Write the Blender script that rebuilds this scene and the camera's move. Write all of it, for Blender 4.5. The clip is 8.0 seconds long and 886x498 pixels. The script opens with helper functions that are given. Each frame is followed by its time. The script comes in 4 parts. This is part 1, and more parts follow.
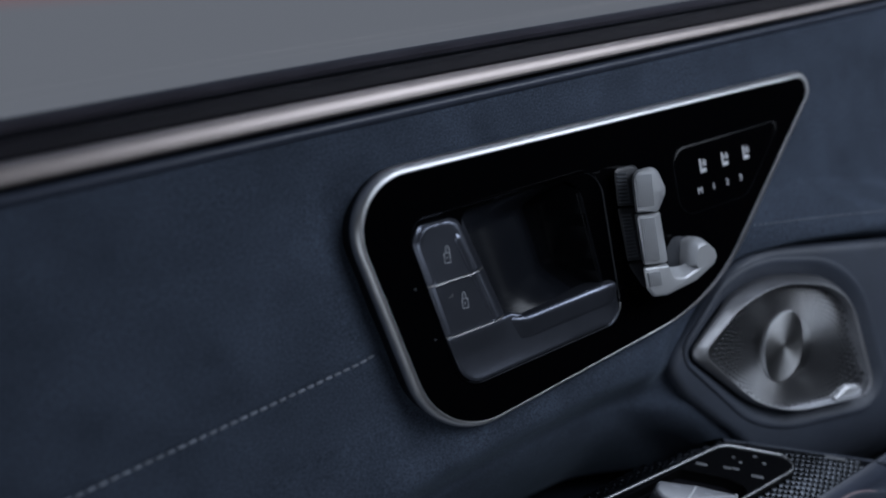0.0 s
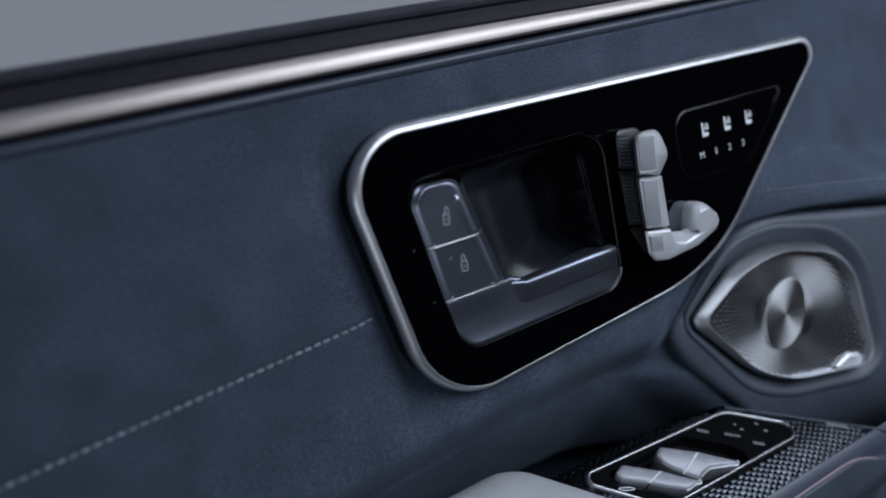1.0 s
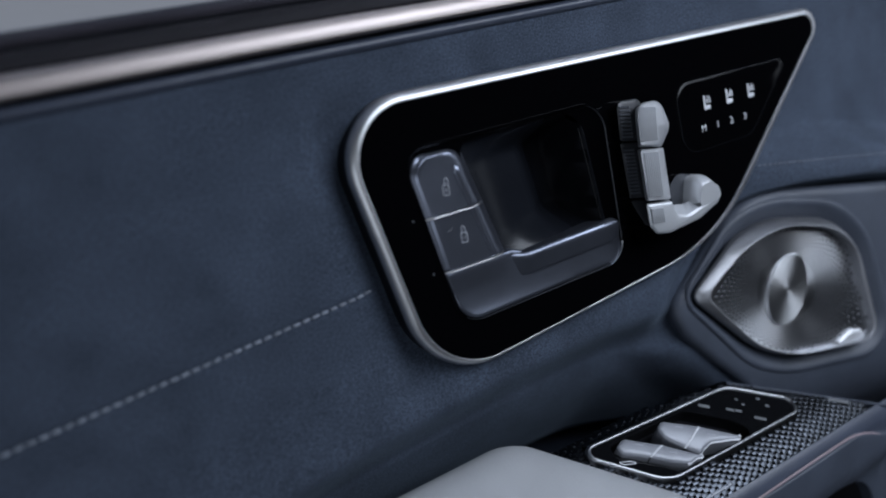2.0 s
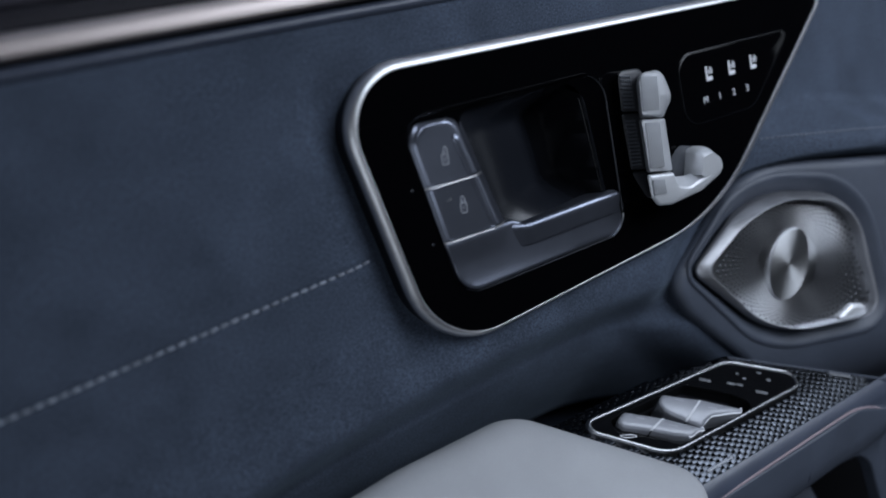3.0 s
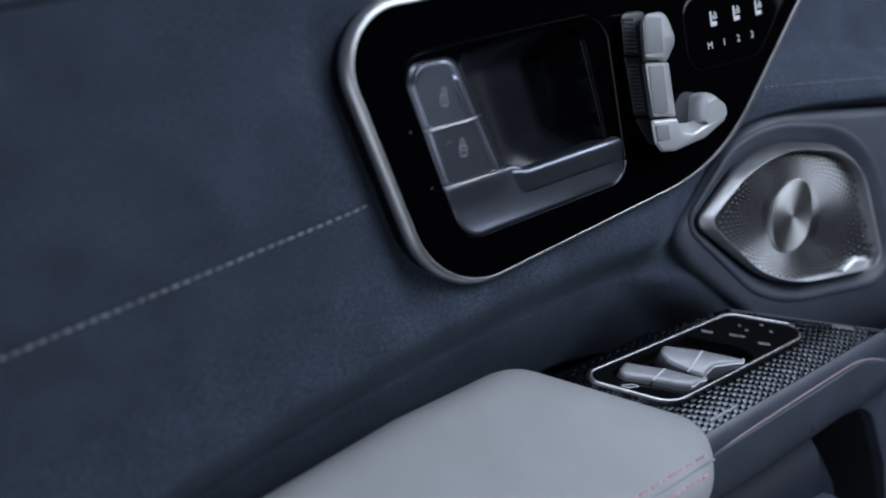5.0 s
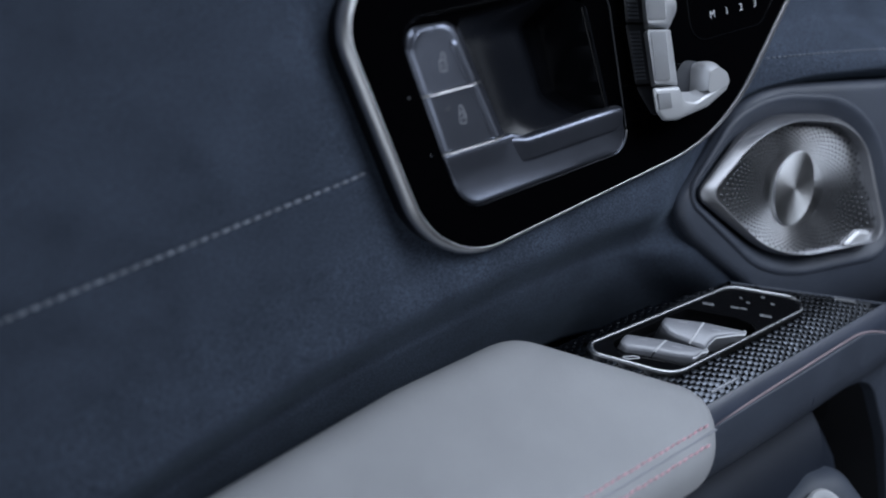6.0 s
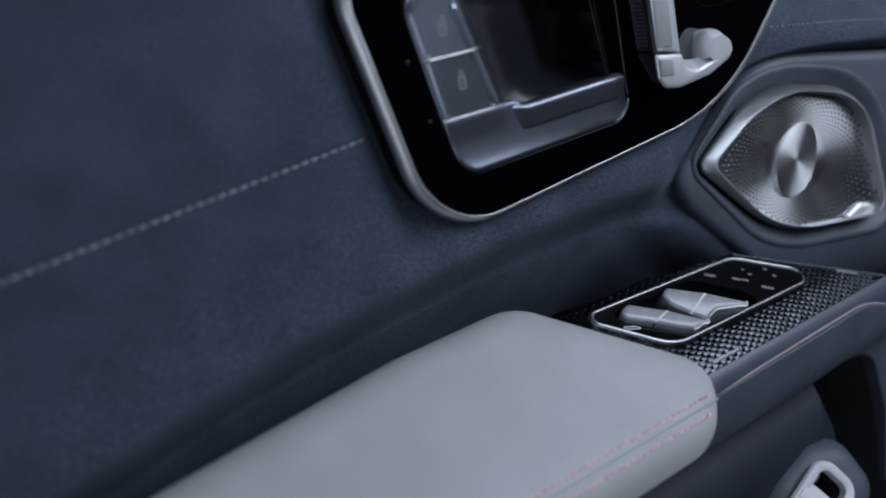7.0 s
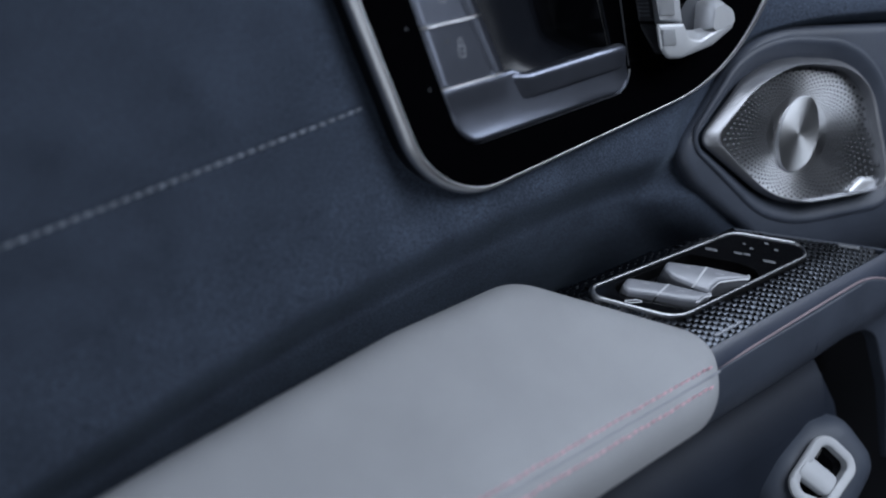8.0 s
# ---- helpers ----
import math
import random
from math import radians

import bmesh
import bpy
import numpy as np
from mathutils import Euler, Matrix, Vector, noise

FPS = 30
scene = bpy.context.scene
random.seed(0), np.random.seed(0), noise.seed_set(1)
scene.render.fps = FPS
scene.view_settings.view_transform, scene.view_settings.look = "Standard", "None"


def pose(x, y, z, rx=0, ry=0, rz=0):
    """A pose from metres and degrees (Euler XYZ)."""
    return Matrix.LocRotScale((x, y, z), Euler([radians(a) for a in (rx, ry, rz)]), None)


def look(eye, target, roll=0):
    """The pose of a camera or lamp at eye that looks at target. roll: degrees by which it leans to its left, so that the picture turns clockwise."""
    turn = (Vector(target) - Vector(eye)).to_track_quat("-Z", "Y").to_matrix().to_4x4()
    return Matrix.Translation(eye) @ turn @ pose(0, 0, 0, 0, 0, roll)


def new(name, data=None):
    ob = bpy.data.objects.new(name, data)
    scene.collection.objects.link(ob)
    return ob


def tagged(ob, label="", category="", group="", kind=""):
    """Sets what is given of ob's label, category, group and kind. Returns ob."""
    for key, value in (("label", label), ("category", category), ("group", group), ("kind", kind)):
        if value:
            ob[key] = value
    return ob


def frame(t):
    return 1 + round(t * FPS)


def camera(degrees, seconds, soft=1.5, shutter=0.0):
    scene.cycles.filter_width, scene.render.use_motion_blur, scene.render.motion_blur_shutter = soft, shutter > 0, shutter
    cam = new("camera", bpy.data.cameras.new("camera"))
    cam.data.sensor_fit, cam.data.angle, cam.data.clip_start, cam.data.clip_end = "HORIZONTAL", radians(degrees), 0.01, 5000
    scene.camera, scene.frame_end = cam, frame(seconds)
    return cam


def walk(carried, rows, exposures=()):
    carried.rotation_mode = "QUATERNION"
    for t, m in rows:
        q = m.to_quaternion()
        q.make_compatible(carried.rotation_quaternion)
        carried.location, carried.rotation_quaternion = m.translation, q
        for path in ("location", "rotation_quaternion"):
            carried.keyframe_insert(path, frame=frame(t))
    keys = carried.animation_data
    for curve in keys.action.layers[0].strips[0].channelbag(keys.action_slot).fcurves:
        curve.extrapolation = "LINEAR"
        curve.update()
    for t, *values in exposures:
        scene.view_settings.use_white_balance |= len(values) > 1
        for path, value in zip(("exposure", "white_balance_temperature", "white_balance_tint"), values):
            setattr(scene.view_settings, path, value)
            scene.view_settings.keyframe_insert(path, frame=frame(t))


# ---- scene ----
cam = camera(60.1, 8.0, soft=1.9)
METRES, EYE, TILT, LEAN, TURN = 0.085, 0.9, -30.0, 0.0, -31.9
ROWS = [
    (0.0, 0.0, 0.0, 0.0, 0.0, 0.0, 0.0),
    (0.5, -0.006, 0.0354, -0.0723, -0.1, -0.51, 0.03),
    (1.0, -0.0126, 0.0737, -0.1484, -0.23, -1.01, 0.12),
    (1.5, -0.0169, 0.0977, -0.2049, -0.3, -1.37, 0.18),
    (3.0, -0.0235, 0.1688, -0.3723, -0.46, -2.56, 0.34),
    (3.5, -0.0323, 0.1926, -0.4184, -0.58, -2.98, 0.36),
    (4.0, -0.0338, 0.2135, -0.4734, -0.63, -3.36, 0.43),
    (4.5, -0.0366, 0.2316, -0.5208, -0.68, -3.73, 0.45),
    (6.0, -0.0576, 0.3035, -0.6937, -1.02, -4.97, 0.59),
    (6.5, -0.0607, 0.3234, -0.7488, -1.09, -5.38, 0.65),
    (7.0, -0.0668, 0.3449, -0.8104, -1.18, -5.89, 0.67),
    (7.5, -0.0747, 0.3659, -0.8685, -1.3, -6.31, 0.7),
    (8.0, -0.0819, 0.3852, -0.9171, -1.41, -6.68, 0.76),
]

# exposures: the picture comes up from dark at the start
walk(cam, [(t, pose(0, 0, EYE, TILT, LEAN, TURN) @ pose(METRES * x, METRES * y, METRES * z, 90 + pitch, roll, yaw)) for t, x, y, z, yaw, pitch, roll in ROWS],
     exposures=[(0.0, -0.62), (0.2, -0.1), (0.5, 0.0), (8.0, 0.0)])
cam.data.dof.use_dof = True
cam.data.dof.focus_distance = 0.425
cam.data.dof.aperture_fstop = 2.7

# ---- frames of the door's surfaces: origin in metres, axes; shapes on them are in millimetres ----
def axes(o, x, y, z):
    m = Matrix((x, y, z)).transposed().to_4x4()
    m.translation = o
    return m


WALL = axes((0.2583, 0.2730, 0.6730), (1, 0, 0), (0, 0.38576, 0.92260), (0, -0.92260, 0.38576))
SPK = axes((0.4129, 0.2291, 0.5870), (0.9795, -0.1858, 0.0777), (0.0155, 0.4539, 0.8909), (-0.2008, -0.8714, 0.4475))
ARM = axes((0.3035, 0.1873, 0.5462), (0.9992, 0.0094, -0.0394), (0.0, 0.9725, 0.2329), (0.0405, -0.2327, 0.9717))
BAND = axes(ARM @ Vector((0, -0.043, -0.010)), (1, 0, 0), (0, 0.3420, 0.9397), (0, -0.9397, 0.3420))
PULL = axes((0.342, 0.120, 0.456), (0.97, 0.0, 0.24), (-0.13, 0.83, 0.54), (-0.20, -0.55, 0.81))

# ---- world and light ----
world = bpy.data.worlds.new("sky")
scene.world = world
world.use_nodes = True
wn = world.node_tree
sky = wn.nodes.new("ShaderNodeTexSky")
sky.sky_type, sky.sun_disc = "NISHITA", False
sky.sun_elevation, sky.sun_rotation = radians(50), radians(200)
wn.links.new(sky.outputs[0], wn.nodes["Background"].inputs[0])
wn.nodes["Background"].inputs[1].default_value = 0.12


def area_lamp(name, at, target, sx, sy, watts, colour):
    d = bpy.data.lights.new(name, "AREA")
    d.shape, d.size, d.size_y, d.energy, d.color = "RECTANGLE", sx, sy, watts, colour
    ob = new(name, d)
    ob.matrix_world = look(at, target)
    return ob


# daylight through the glass roof and the windscreen
area_lamp("roof_daylight", (0.70, -0.23, 1.29), (0.70, -0.229, 0.0), 0.94, 0.54, 12.0, (0.80, 0.89, 1.03))
# added lamp inside the cabin, set where the bezel and ring mirror it
area_lamp("rear_highlight_lamp", (-1.00, -0.72, 0.87), (0.14, 0.27, 0.70), 1.2, 0.60, 4.8, (0.80, 0.89, 1.03))
area_lamp("windscreen_daylight", (1.75, -0.04, 0.97), (0.3, 0.2, 0.65), 0.8, 0.60, 1.2, (0.80, 0.89, 1.03))

# ---- materials ----
def material(name, colour, rough=0.5, metal=0.0, fine=0.0, fine_scale=900.0, patch=0.0, patch_scale=40.0, bump=0.0, bump_scale=1200.0,
             sheen=0.0, spec=0.5, rough_var=0.0, island=0.0, stretch=(1, 1, 1), aniso=0.0, radial=False, turned=0.0, nap=0.0):
    m = bpy.data.materials.new(name)
    m.use_nodes = True
    nt = m.node_tree
    b = nt.nodes["Principled BSDF"]
    b.inputs["Roughness"].default_value, b.inputs["Metallic"].default_value = rough, metal
    b.inputs["Sheen Tint"].default_value = (0.62, 0.80, 1.0, 1)
    b.inputs["Sheen Weight"].default_value, b.inputs["Sheen Roughness"].default_value = sheen, 0.45
    b.inputs["Specular IOR Level"].default_value, b.inputs["Anisotropic"].default_value = spec, aniso
    b.inputs["Anisotropic Rotation"].default_value = turned
    if radial:
        tg = nt.nodes.new("ShaderNodeTangent")
        tg.direction_type, tg.axis = "RADIAL", "Z"
        nt.links.new(tg.outputs[0], b.inputs["Tangent"])
    tc = nt.nodes.new("ShaderNodeTexCoord")
    mp = nt.nodes.new("ShaderNodeMapping")
    mp.inputs["Scale"].default_value = stretch
    nt.links.new(tc.outputs["Object"], mp.inputs["Vector"])

    def noise_tex(scale, detail):
        n = nt.nodes.new("ShaderNodeTexNoise")
        n.inputs["Scale"].default_value, n.inputs["Detail"].default_value = scale, detail
        nt.links.new(mp.outputs[0], n.inputs["Vector"])
        return n.outputs["Fac"]

    def vary(socket, amount, into):
        r = nt.nodes.new("ShaderNodeMapRange")
        r.inputs[1].default_value, r.inputs[2].default_value = 0.3, 0.7
        r.inputs[3].default_value, r.inputs[4].default_value = 1 - amount, 1 + amount
        nt.links.new(socket, r.inputs[0])
        mul = nt.nodes.new("ShaderNodeVectorMath")
        mul.operation = "MULTIPLY"
        nt.links.new(into, mul.inputs[0])
        nt.links.new(r.outputs[0], mul.inputs[1])
        return mul.outputs[0]

    rgb = nt.nodes.new("ShaderNodeRGB")
    rgb.outputs[0].default_value = (*colour, 1)
    out = rgb.outputs[0]
    if fine:
        out = vary(noise_tex(fine_scale, 3), fine, out)
    if patch:
        out = vary(noise_tex(patch_scale, 4), patch, out)
    if nap:
        clamps = []
        for scale, lo, hi in ((750.0, 0.48, 0.66), (17.0, 0.48, 0.70)):
            r = nt.nodes.new("ShaderNodeMapRange")
            r.inputs[1].default_value, r.inputs[2].default_value = lo, hi
            nt.links.new(noise_tex(scale, 5), r.inputs[0])
            clamps.append(r.outputs[0])
        both = nt.nodes.new("ShaderNodeMath")
        both.operation = "MULTIPLY"
        nt.links.new(clamps[0], both.inputs[0])
        nt.links.new(clamps[1], both.inputs[1])
        fade = nt.nodes.new("ShaderNodeMapRange")
        fade.inputs[3].default_value, fade.inputs[4].default_value = 1.0, 1.0 - nap
        nt.links.new(both.outputs[0], fade.inputs[0])
        mul = nt.nodes.new("ShaderNodeVectorMath")
        mul.operation = "MULTIPLY"
        nt.links.new(out, mul.inputs[0])
        nt.links.new(fade.outputs[0], mul.inputs[1])
        out = mul.outputs[0]
    if island:
        info = nt.nodes.new("ShaderNodeObjectInfo")
        out = vary(info.outputs["Random"], island, out)
        geo = nt.nodes.new("ShaderNodeNewGeometry")
        out = vary(geo.outputs["Random Per Island"], island, out)
    nt.links.new(out, b.inputs["Base Color"])
    if rough_var:
        r = nt.nodes.new("ShaderNodeMapRange")
        r.inputs[3].default_value, r.inputs[4].default_value = max(0.02, rough - rough_var), min(1, rough + rough_var)
        nt.links.new(noise_tex(patch_scale * 2.3, 4), r.inputs[0])
        nt.links.new(r.outputs[0], b.inputs["Roughness"])
    if bump:
        bp = nt.nodes.new("ShaderNodeBump")
        bp.inputs["Strength"].default_value, bp.inputs["Distance"].default_value = bump, 0.0003
        nt.links.new(noise_tex(bump_scale, 3), bp.inputs["Height"])
        nt.links.new(bp.outputs[0], b.inputs["Normal"])
    return m


SUEDE = material("suede", (0.0425, 0.0535, 0.0755), 0.95, fine=0.42, fine_scale=1000, patch=0.2, patch_scale=34, bump=0.7, bump_scale=1800, sheen=0.07, spec=0.1, nap=0.55)
DARK_LEATHER = material("dark_leather", (0.043, 0.051, 0.069), 0.5, fine=0.16, fine_scale=1300, patch=0.12, patch_scale=30, bump=0.6, bump_scale=1500, spec=0.4, rough_var=0.08)
GREY_LEATHER = material("grey_leather", (0.322, 0.327, 0.340), 0.62, fine=0.04, fine_scale=1400, patch=0.06, patch_scale=26, bump=0.25, bump_scale=1700, spec=0.3, rough_var=0.07)
GLOSS_BLACK = material("gloss_black", (0.0012, 0.0012, 0.0016), 0.05, spec=0.14, rough_var=0.02)
PACK_BLACK = material("pack_black", (0.004, 0.0042, 0.005), 0.09, spec=0.5, rough_var=0.03)
EDGE_BLACK = material("edge_black", (0.006, 0.0065, 0.008), 0.25, spec=0.32, rough_var=0.04)
RING_METAL = material("ring_metal", (0.32, 0.325, 0.345), 0.48, 1.0, patch=0.06, patch_scale=60, rough_var=0.05)
FRAME_METAL = material("frame_metal", (0.31, 0.315, 0.33), 0.34, 1.0, patch=0.06, patch_scale=60, rough_var=0.05)
BEZEL_METAL = material("bezel_metal", (0.53, 0.53, 0.54), 0.40, 1.0, patch=0.06, patch_scale=60, rough_var=0.05, bump=0.05, bump_scale=2500)
SATIN_CHROME = material("satin_chrome", (0.56, 0.565, 0.58), 0.38, 1.0, patch=0.06, patch_scale=60, rough_var=0.06, bump=0.05, bump_scale=2500)
BELT_METAL = material("belt_metal", (0.42, 0.365, 0.345), 0.5, 1.0, patch=0.05, rough_var=0.05, stretch=(0.1, 1, 1))
SILVER = material("silver_paint", (0.52, 0.53, 0.55), 0.42, 0.6, fine=0.05, fine_scale=3000, patch=0.05, bump=0.08, bump_scale=3000)
BUTTON_METAL = material("button_metal", (0.162, 0.176, 0.216), 0.28, 0.88, fine=0.05, fine_scale=3000, patch=0.08, bump=0.06, bump_scale=3000)
DARK_PLASTIC = material("dark_plastic", (0.004, 0.0045, 0.006), 0.3, patch=0.1, bump=0.06, bump_scale=2500, spec=0.10)
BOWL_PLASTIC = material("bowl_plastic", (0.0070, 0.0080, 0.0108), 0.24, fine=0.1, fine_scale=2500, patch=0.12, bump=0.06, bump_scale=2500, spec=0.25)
# darker copy of the bowl plastic, with the shade put into its colour
BOWL_SHADE = material("bowl_shade", (0.0040, 0.0045, 0.0060), 0.5, patch=0.1, bump=0.06, bump_scale=2500, spec=0.05)
GREY_PLASTIC = material("grey_plastic", (0.06, 0.066, 0.078), 0.5, fine=0.08, fine_scale=2500, patch=0.08, bump=0.2, bump_scale=2500, spec=0.4)
BASE_GREY = material("base_grey", (0.035, 0.038, 0.045), 0.42, fine=0.08, fine_scale=2500, patch=0.08, bump=0.2, bump_scale=2500, spec=0.45)
FELT = material("felt", (0.030, 0.027, 0.034), 0.9, fine=0.2, fine_scale=2500, patch=0.12, bump=0.3, bump_scale=2500, sheen=0.1, spec=0.1)
RUBBER = material("rubber", (0.010, 0.009, 0.012), 0.7, patch=0.1, spec=0.2)
PALE_THREAD = material("pale_thread", (0.21, 0.23, 0.27), 0.8, fine=0.2, fine_scale=4000, island=0.15)
DARK_THREAD = material("dark_thread", (0.12, 0.135, 0.165), 0.8, fine=0.2, fine_scale=4000, island=0.15)
RED_THREAD = material("red_thread", (0.60, 0.345, 0.39), 0.75, fine=0.15, fine_scale=4000, island=0.12)
PIPING = material("piping", (0.235, 0.185, 0.203), 0.5, patch=0.1)
WEAVE_THREAD = material("woven_metal", (0.046, 0.050, 0.058), 0.24, 1.0, fine=0.1, fine_scale=5000, island=0.14, rough_var=0.08)
WEAVE_BASE = material("weave_base", (0.006, 0.006, 0.008), 0.3, patch=0.1, spec=0.4)
TRIM_LEATHER = material("trim_leather", (0.042, 0.050, 0.072), 0.36, fine=0.06, patch=0.1, patch_scale=30, bump=0.2, bump_scale=1800, spec=0.5, rough_var=0.06)
# darker copy of dark_leather that carries the pocket's shade in its colour
SHADED_LEATHER = material("shaded_leather", (0.0118, 0.0155, 0.0242), 0.6, patch=0.12, patch_scale=30, bump=0.35, bump_scale=1500, spec=0.18)
GRILLE = material("grille_metal", (0.60, 0.61, 0.635), 0.36, 1.0, fine=0.06, fine_scale=3000, patch=0.06, rough_var=0.05, aniso=0.85, radial=True, turned=0.925)
MOUNT_GREY = material("mount_grey", (0.045, 0.054, 0.073), 0.55, fine=0.05, fine_scale=2500, patch=0.06, bump=0.15, bump_scale=2500, spec=0.4)
SWITCH_GREY = material("switch_grey", (0.205, 0.212, 0.235), 0.36, 0.1, fine=0.05, fine_scale=3000, patch=0.05, bump=0.08, bump_scale=3000)
PALE_GREY = material("pale_grey", (0.42, 0.43, 0.45), 0.45, fine=0.04, fine_scale=3000, patch=0.04, bump=0.06, bump_scale=3000)
DISC_METAL = material("disc_metal", (0.78, 0.79, 0.81), 0.36, 1.0, fine=0.05, fine_scale=3000, patch=0.06, rough_var=0.04, aniso=0.65, radial=True, turned=0.25)
BEAD_METAL = material("bead_metal", (0.09, 0.093, 0.102), 0.42, 1.0, patch=0.1)
WHITE_PRINT = material("white_print", (0.52, 0.53, 0.56), 0.6, patch=0.03)
DIM_PRINT = material("dim_print", (0.085, 0.09, 0.10), 0.6, patch=0.03)
REAR_DARK = material("rear_dark", (0.022, 0.023, 0.027), 0.4, fine=0.08, fine_scale=2500, patch=0.08, spec=0.45)
GREY_PRINT = material("grey_print", (0.26, 0.27, 0.30), 0.6, patch=0.03)
NEAR_BLACK = material("near_black", (0.004, 0.0042, 0.005), 0.95, patch=0.2, patch_scale=6, bump=0.3, spec=0.05)

glass = bpy.data.materials.new("glass")
glass.use_nodes = True
gb = glass.node_tree.nodes["Principled BSDF"]
gb.inputs["Transmission Weight"].default_value, gb.inputs["Roughness"].default_value = 1.0, 0.0
gb.inputs["Base Color"].default_value = (0.93, 0.95, 0.96, 1)

outside_mat = bpy.data.materials.new("outside")
outside_mat.use_nodes = True
ob_ = outside_mat.node_tree
ob_.nodes.remove(ob_.nodes["Principled BSDF"])
em = ob_.nodes.new("ShaderNodeEmission")
em.inputs[0].default_value, em.inputs[1].default_value = (0.222, 0.240, 0.285, 1), 1.0
ob_.links.new(em.outputs[0], ob_.nodes["Material Output"].inputs[0])

# ---- shape helpers, in millimetres ----
class Outline(list):
    """A closed row of points that remembers the corners it came from."""
    corners, seg = (), 9


def rounded(corners, seg=9):
    """A closed outline from corners (x, y, radius), anticlockwise; seg + 1 points a corner."""
    pts, n = Outline(), len(corners)
    pts.corners, pts.seg = tuple(corners), seg
    for k in range(n):
        p = Vector(corners[k][:2])
        a, b = Vector(corners[k - 1][:2]) - p, Vector(corners[(k + 1) % n][:2]) - p
        la, lb = a.length, b.length
        a.normalize(), b.normalize()
        half = math.acos(max(-1, min(1, a.dot(b)))) / 2
        d = min(max(corners[k][2], 0.05) / math.tan(half), 0.49 * la, 0.49 * lb)
        r = d * math.tan(half)
        c = p + (a + b).normalized() * (r / math.sin(half))
        s, e = p + a * d - c, p + b * d - c
        turn = math.atan2(s.x * e.y - s.y * e.x, s.dot(e))
        for q in range(seg + 1):
            w = turn * q / seg
            pts.append((c.x + s.x * math.cos(w) - s.y * math.sin(w), c.y + s.x * math.sin(w) + s.y * math.cos(w)))
    return pts


def inset(outline, d):
    """The outline moved inwards by d: its corners move, and their radii shrink or grow."""
    out, cs = [], outline.corners
    n = len(cs)
    for k in range(n):
        p, a, b = Vector(cs[k][:2]), Vector(cs[k - 1][:2]), Vector(cs[(k + 1) % n][:2])
        e, f = (p - a).normalized(), (b - p).normalized()
        m = Vector((-e.y, e.x)) + Vector((-f.y, f.x))
        m = m / max(m.dot(m) / 2, 0.25)
        bend = e.x * f.y - e.y * f.x
        q = p + m * d
        out.append((q.x, q.y, max(0.1, cs[k][2] - d if bend > 0 else cs[k][2] + d)))
    return rounded(out, outline.seg)


def mixed(a, b, t):
    return [(p[0] + (q[0] - p[0]) * t, p[1] + (q[1] - p[1]) * t) for p, q in zip(a, b)]


def at_h(outline, h):
    return [(x, y, h) for x, y in outline]


def loft(rings, bottom=False, top=True, around=True, loop=False, bm=None):
    """Skins a row of rings with equal point counts."""
    bm = bm or bmesh.new()
    vs = [[bm.verts.new(p) for p in r] for r in rings]
    n = len(rings[0])
    pairs = list(zip(vs, vs[1:])) + ([(vs[-1], vs[0])] if loop else [])
    for r, s in pairs:
        for k in range(n if around else n - 1):
            bm.faces.new((r[k], r[(k + 1) % n], s[(k + 1) % n], s[k]))
    if bottom:
        bm.faces.new(vs[0][::-1])
    if top:
        bm.faces.new(vs[-1])
    return bm


def slab(outline, profile, bottom=True, top=True, bm=None):
    """A solid over an outline; profile: (inset, height) from its foot to its top."""
    return loft([at_h(inset(outline, i), h) for i, h in profile], bottom, top, bm=bm)


def box(x0, x1, y0, y1, z0, z1, r=1.0, e=0.6, bm=None):
    return slab(rounded([(x0, y0, r), (x1, y0, r), (x1, y1, r), (x0, y1, r)], 4), [(0, z0), (0, z1 - e), (e * 0.3, z1 - e * 0.3), (e, z1)], bm=bm)


def sweep(profile, xs, lift=None, bm=None):
    """An open profile of (y, z) drawn along x; lift(x) gives a shift (dy, dz)."""
    lift = lift or (lambda x: (0.0, 0.0))
    return loft([[(x, y + lift(x)[0], z + lift(x)[1]) for y, z in profile] for x in xs], False, False, around=False, bm=bm)


def capsule(bm, p, q, r, sides=6):
    """A thread of radius r from p to q with rounded ends."""
    p, q = Vector(p), Vector(q)
    d = (q - p).normalized()
    s = d.cross(Vector((0, 0, 1)))
    s = s.normalized() if s.length > 1e-4 else Vector((1, 0, 0))
    u = s.cross(d)
    rings = []
    for c, k in ((p, 0.45), (p + d * r * 0.7, 1), (q - d * r * 0.7, 1), (q, 0.45)):
        rings.append([tuple(c + (s * math.cos(a) + u * math.sin(a)) * r * k) for a in (2 * math.pi * i / sides for i in range(sides))])
    return loft(rings, True, True, bm=bm)


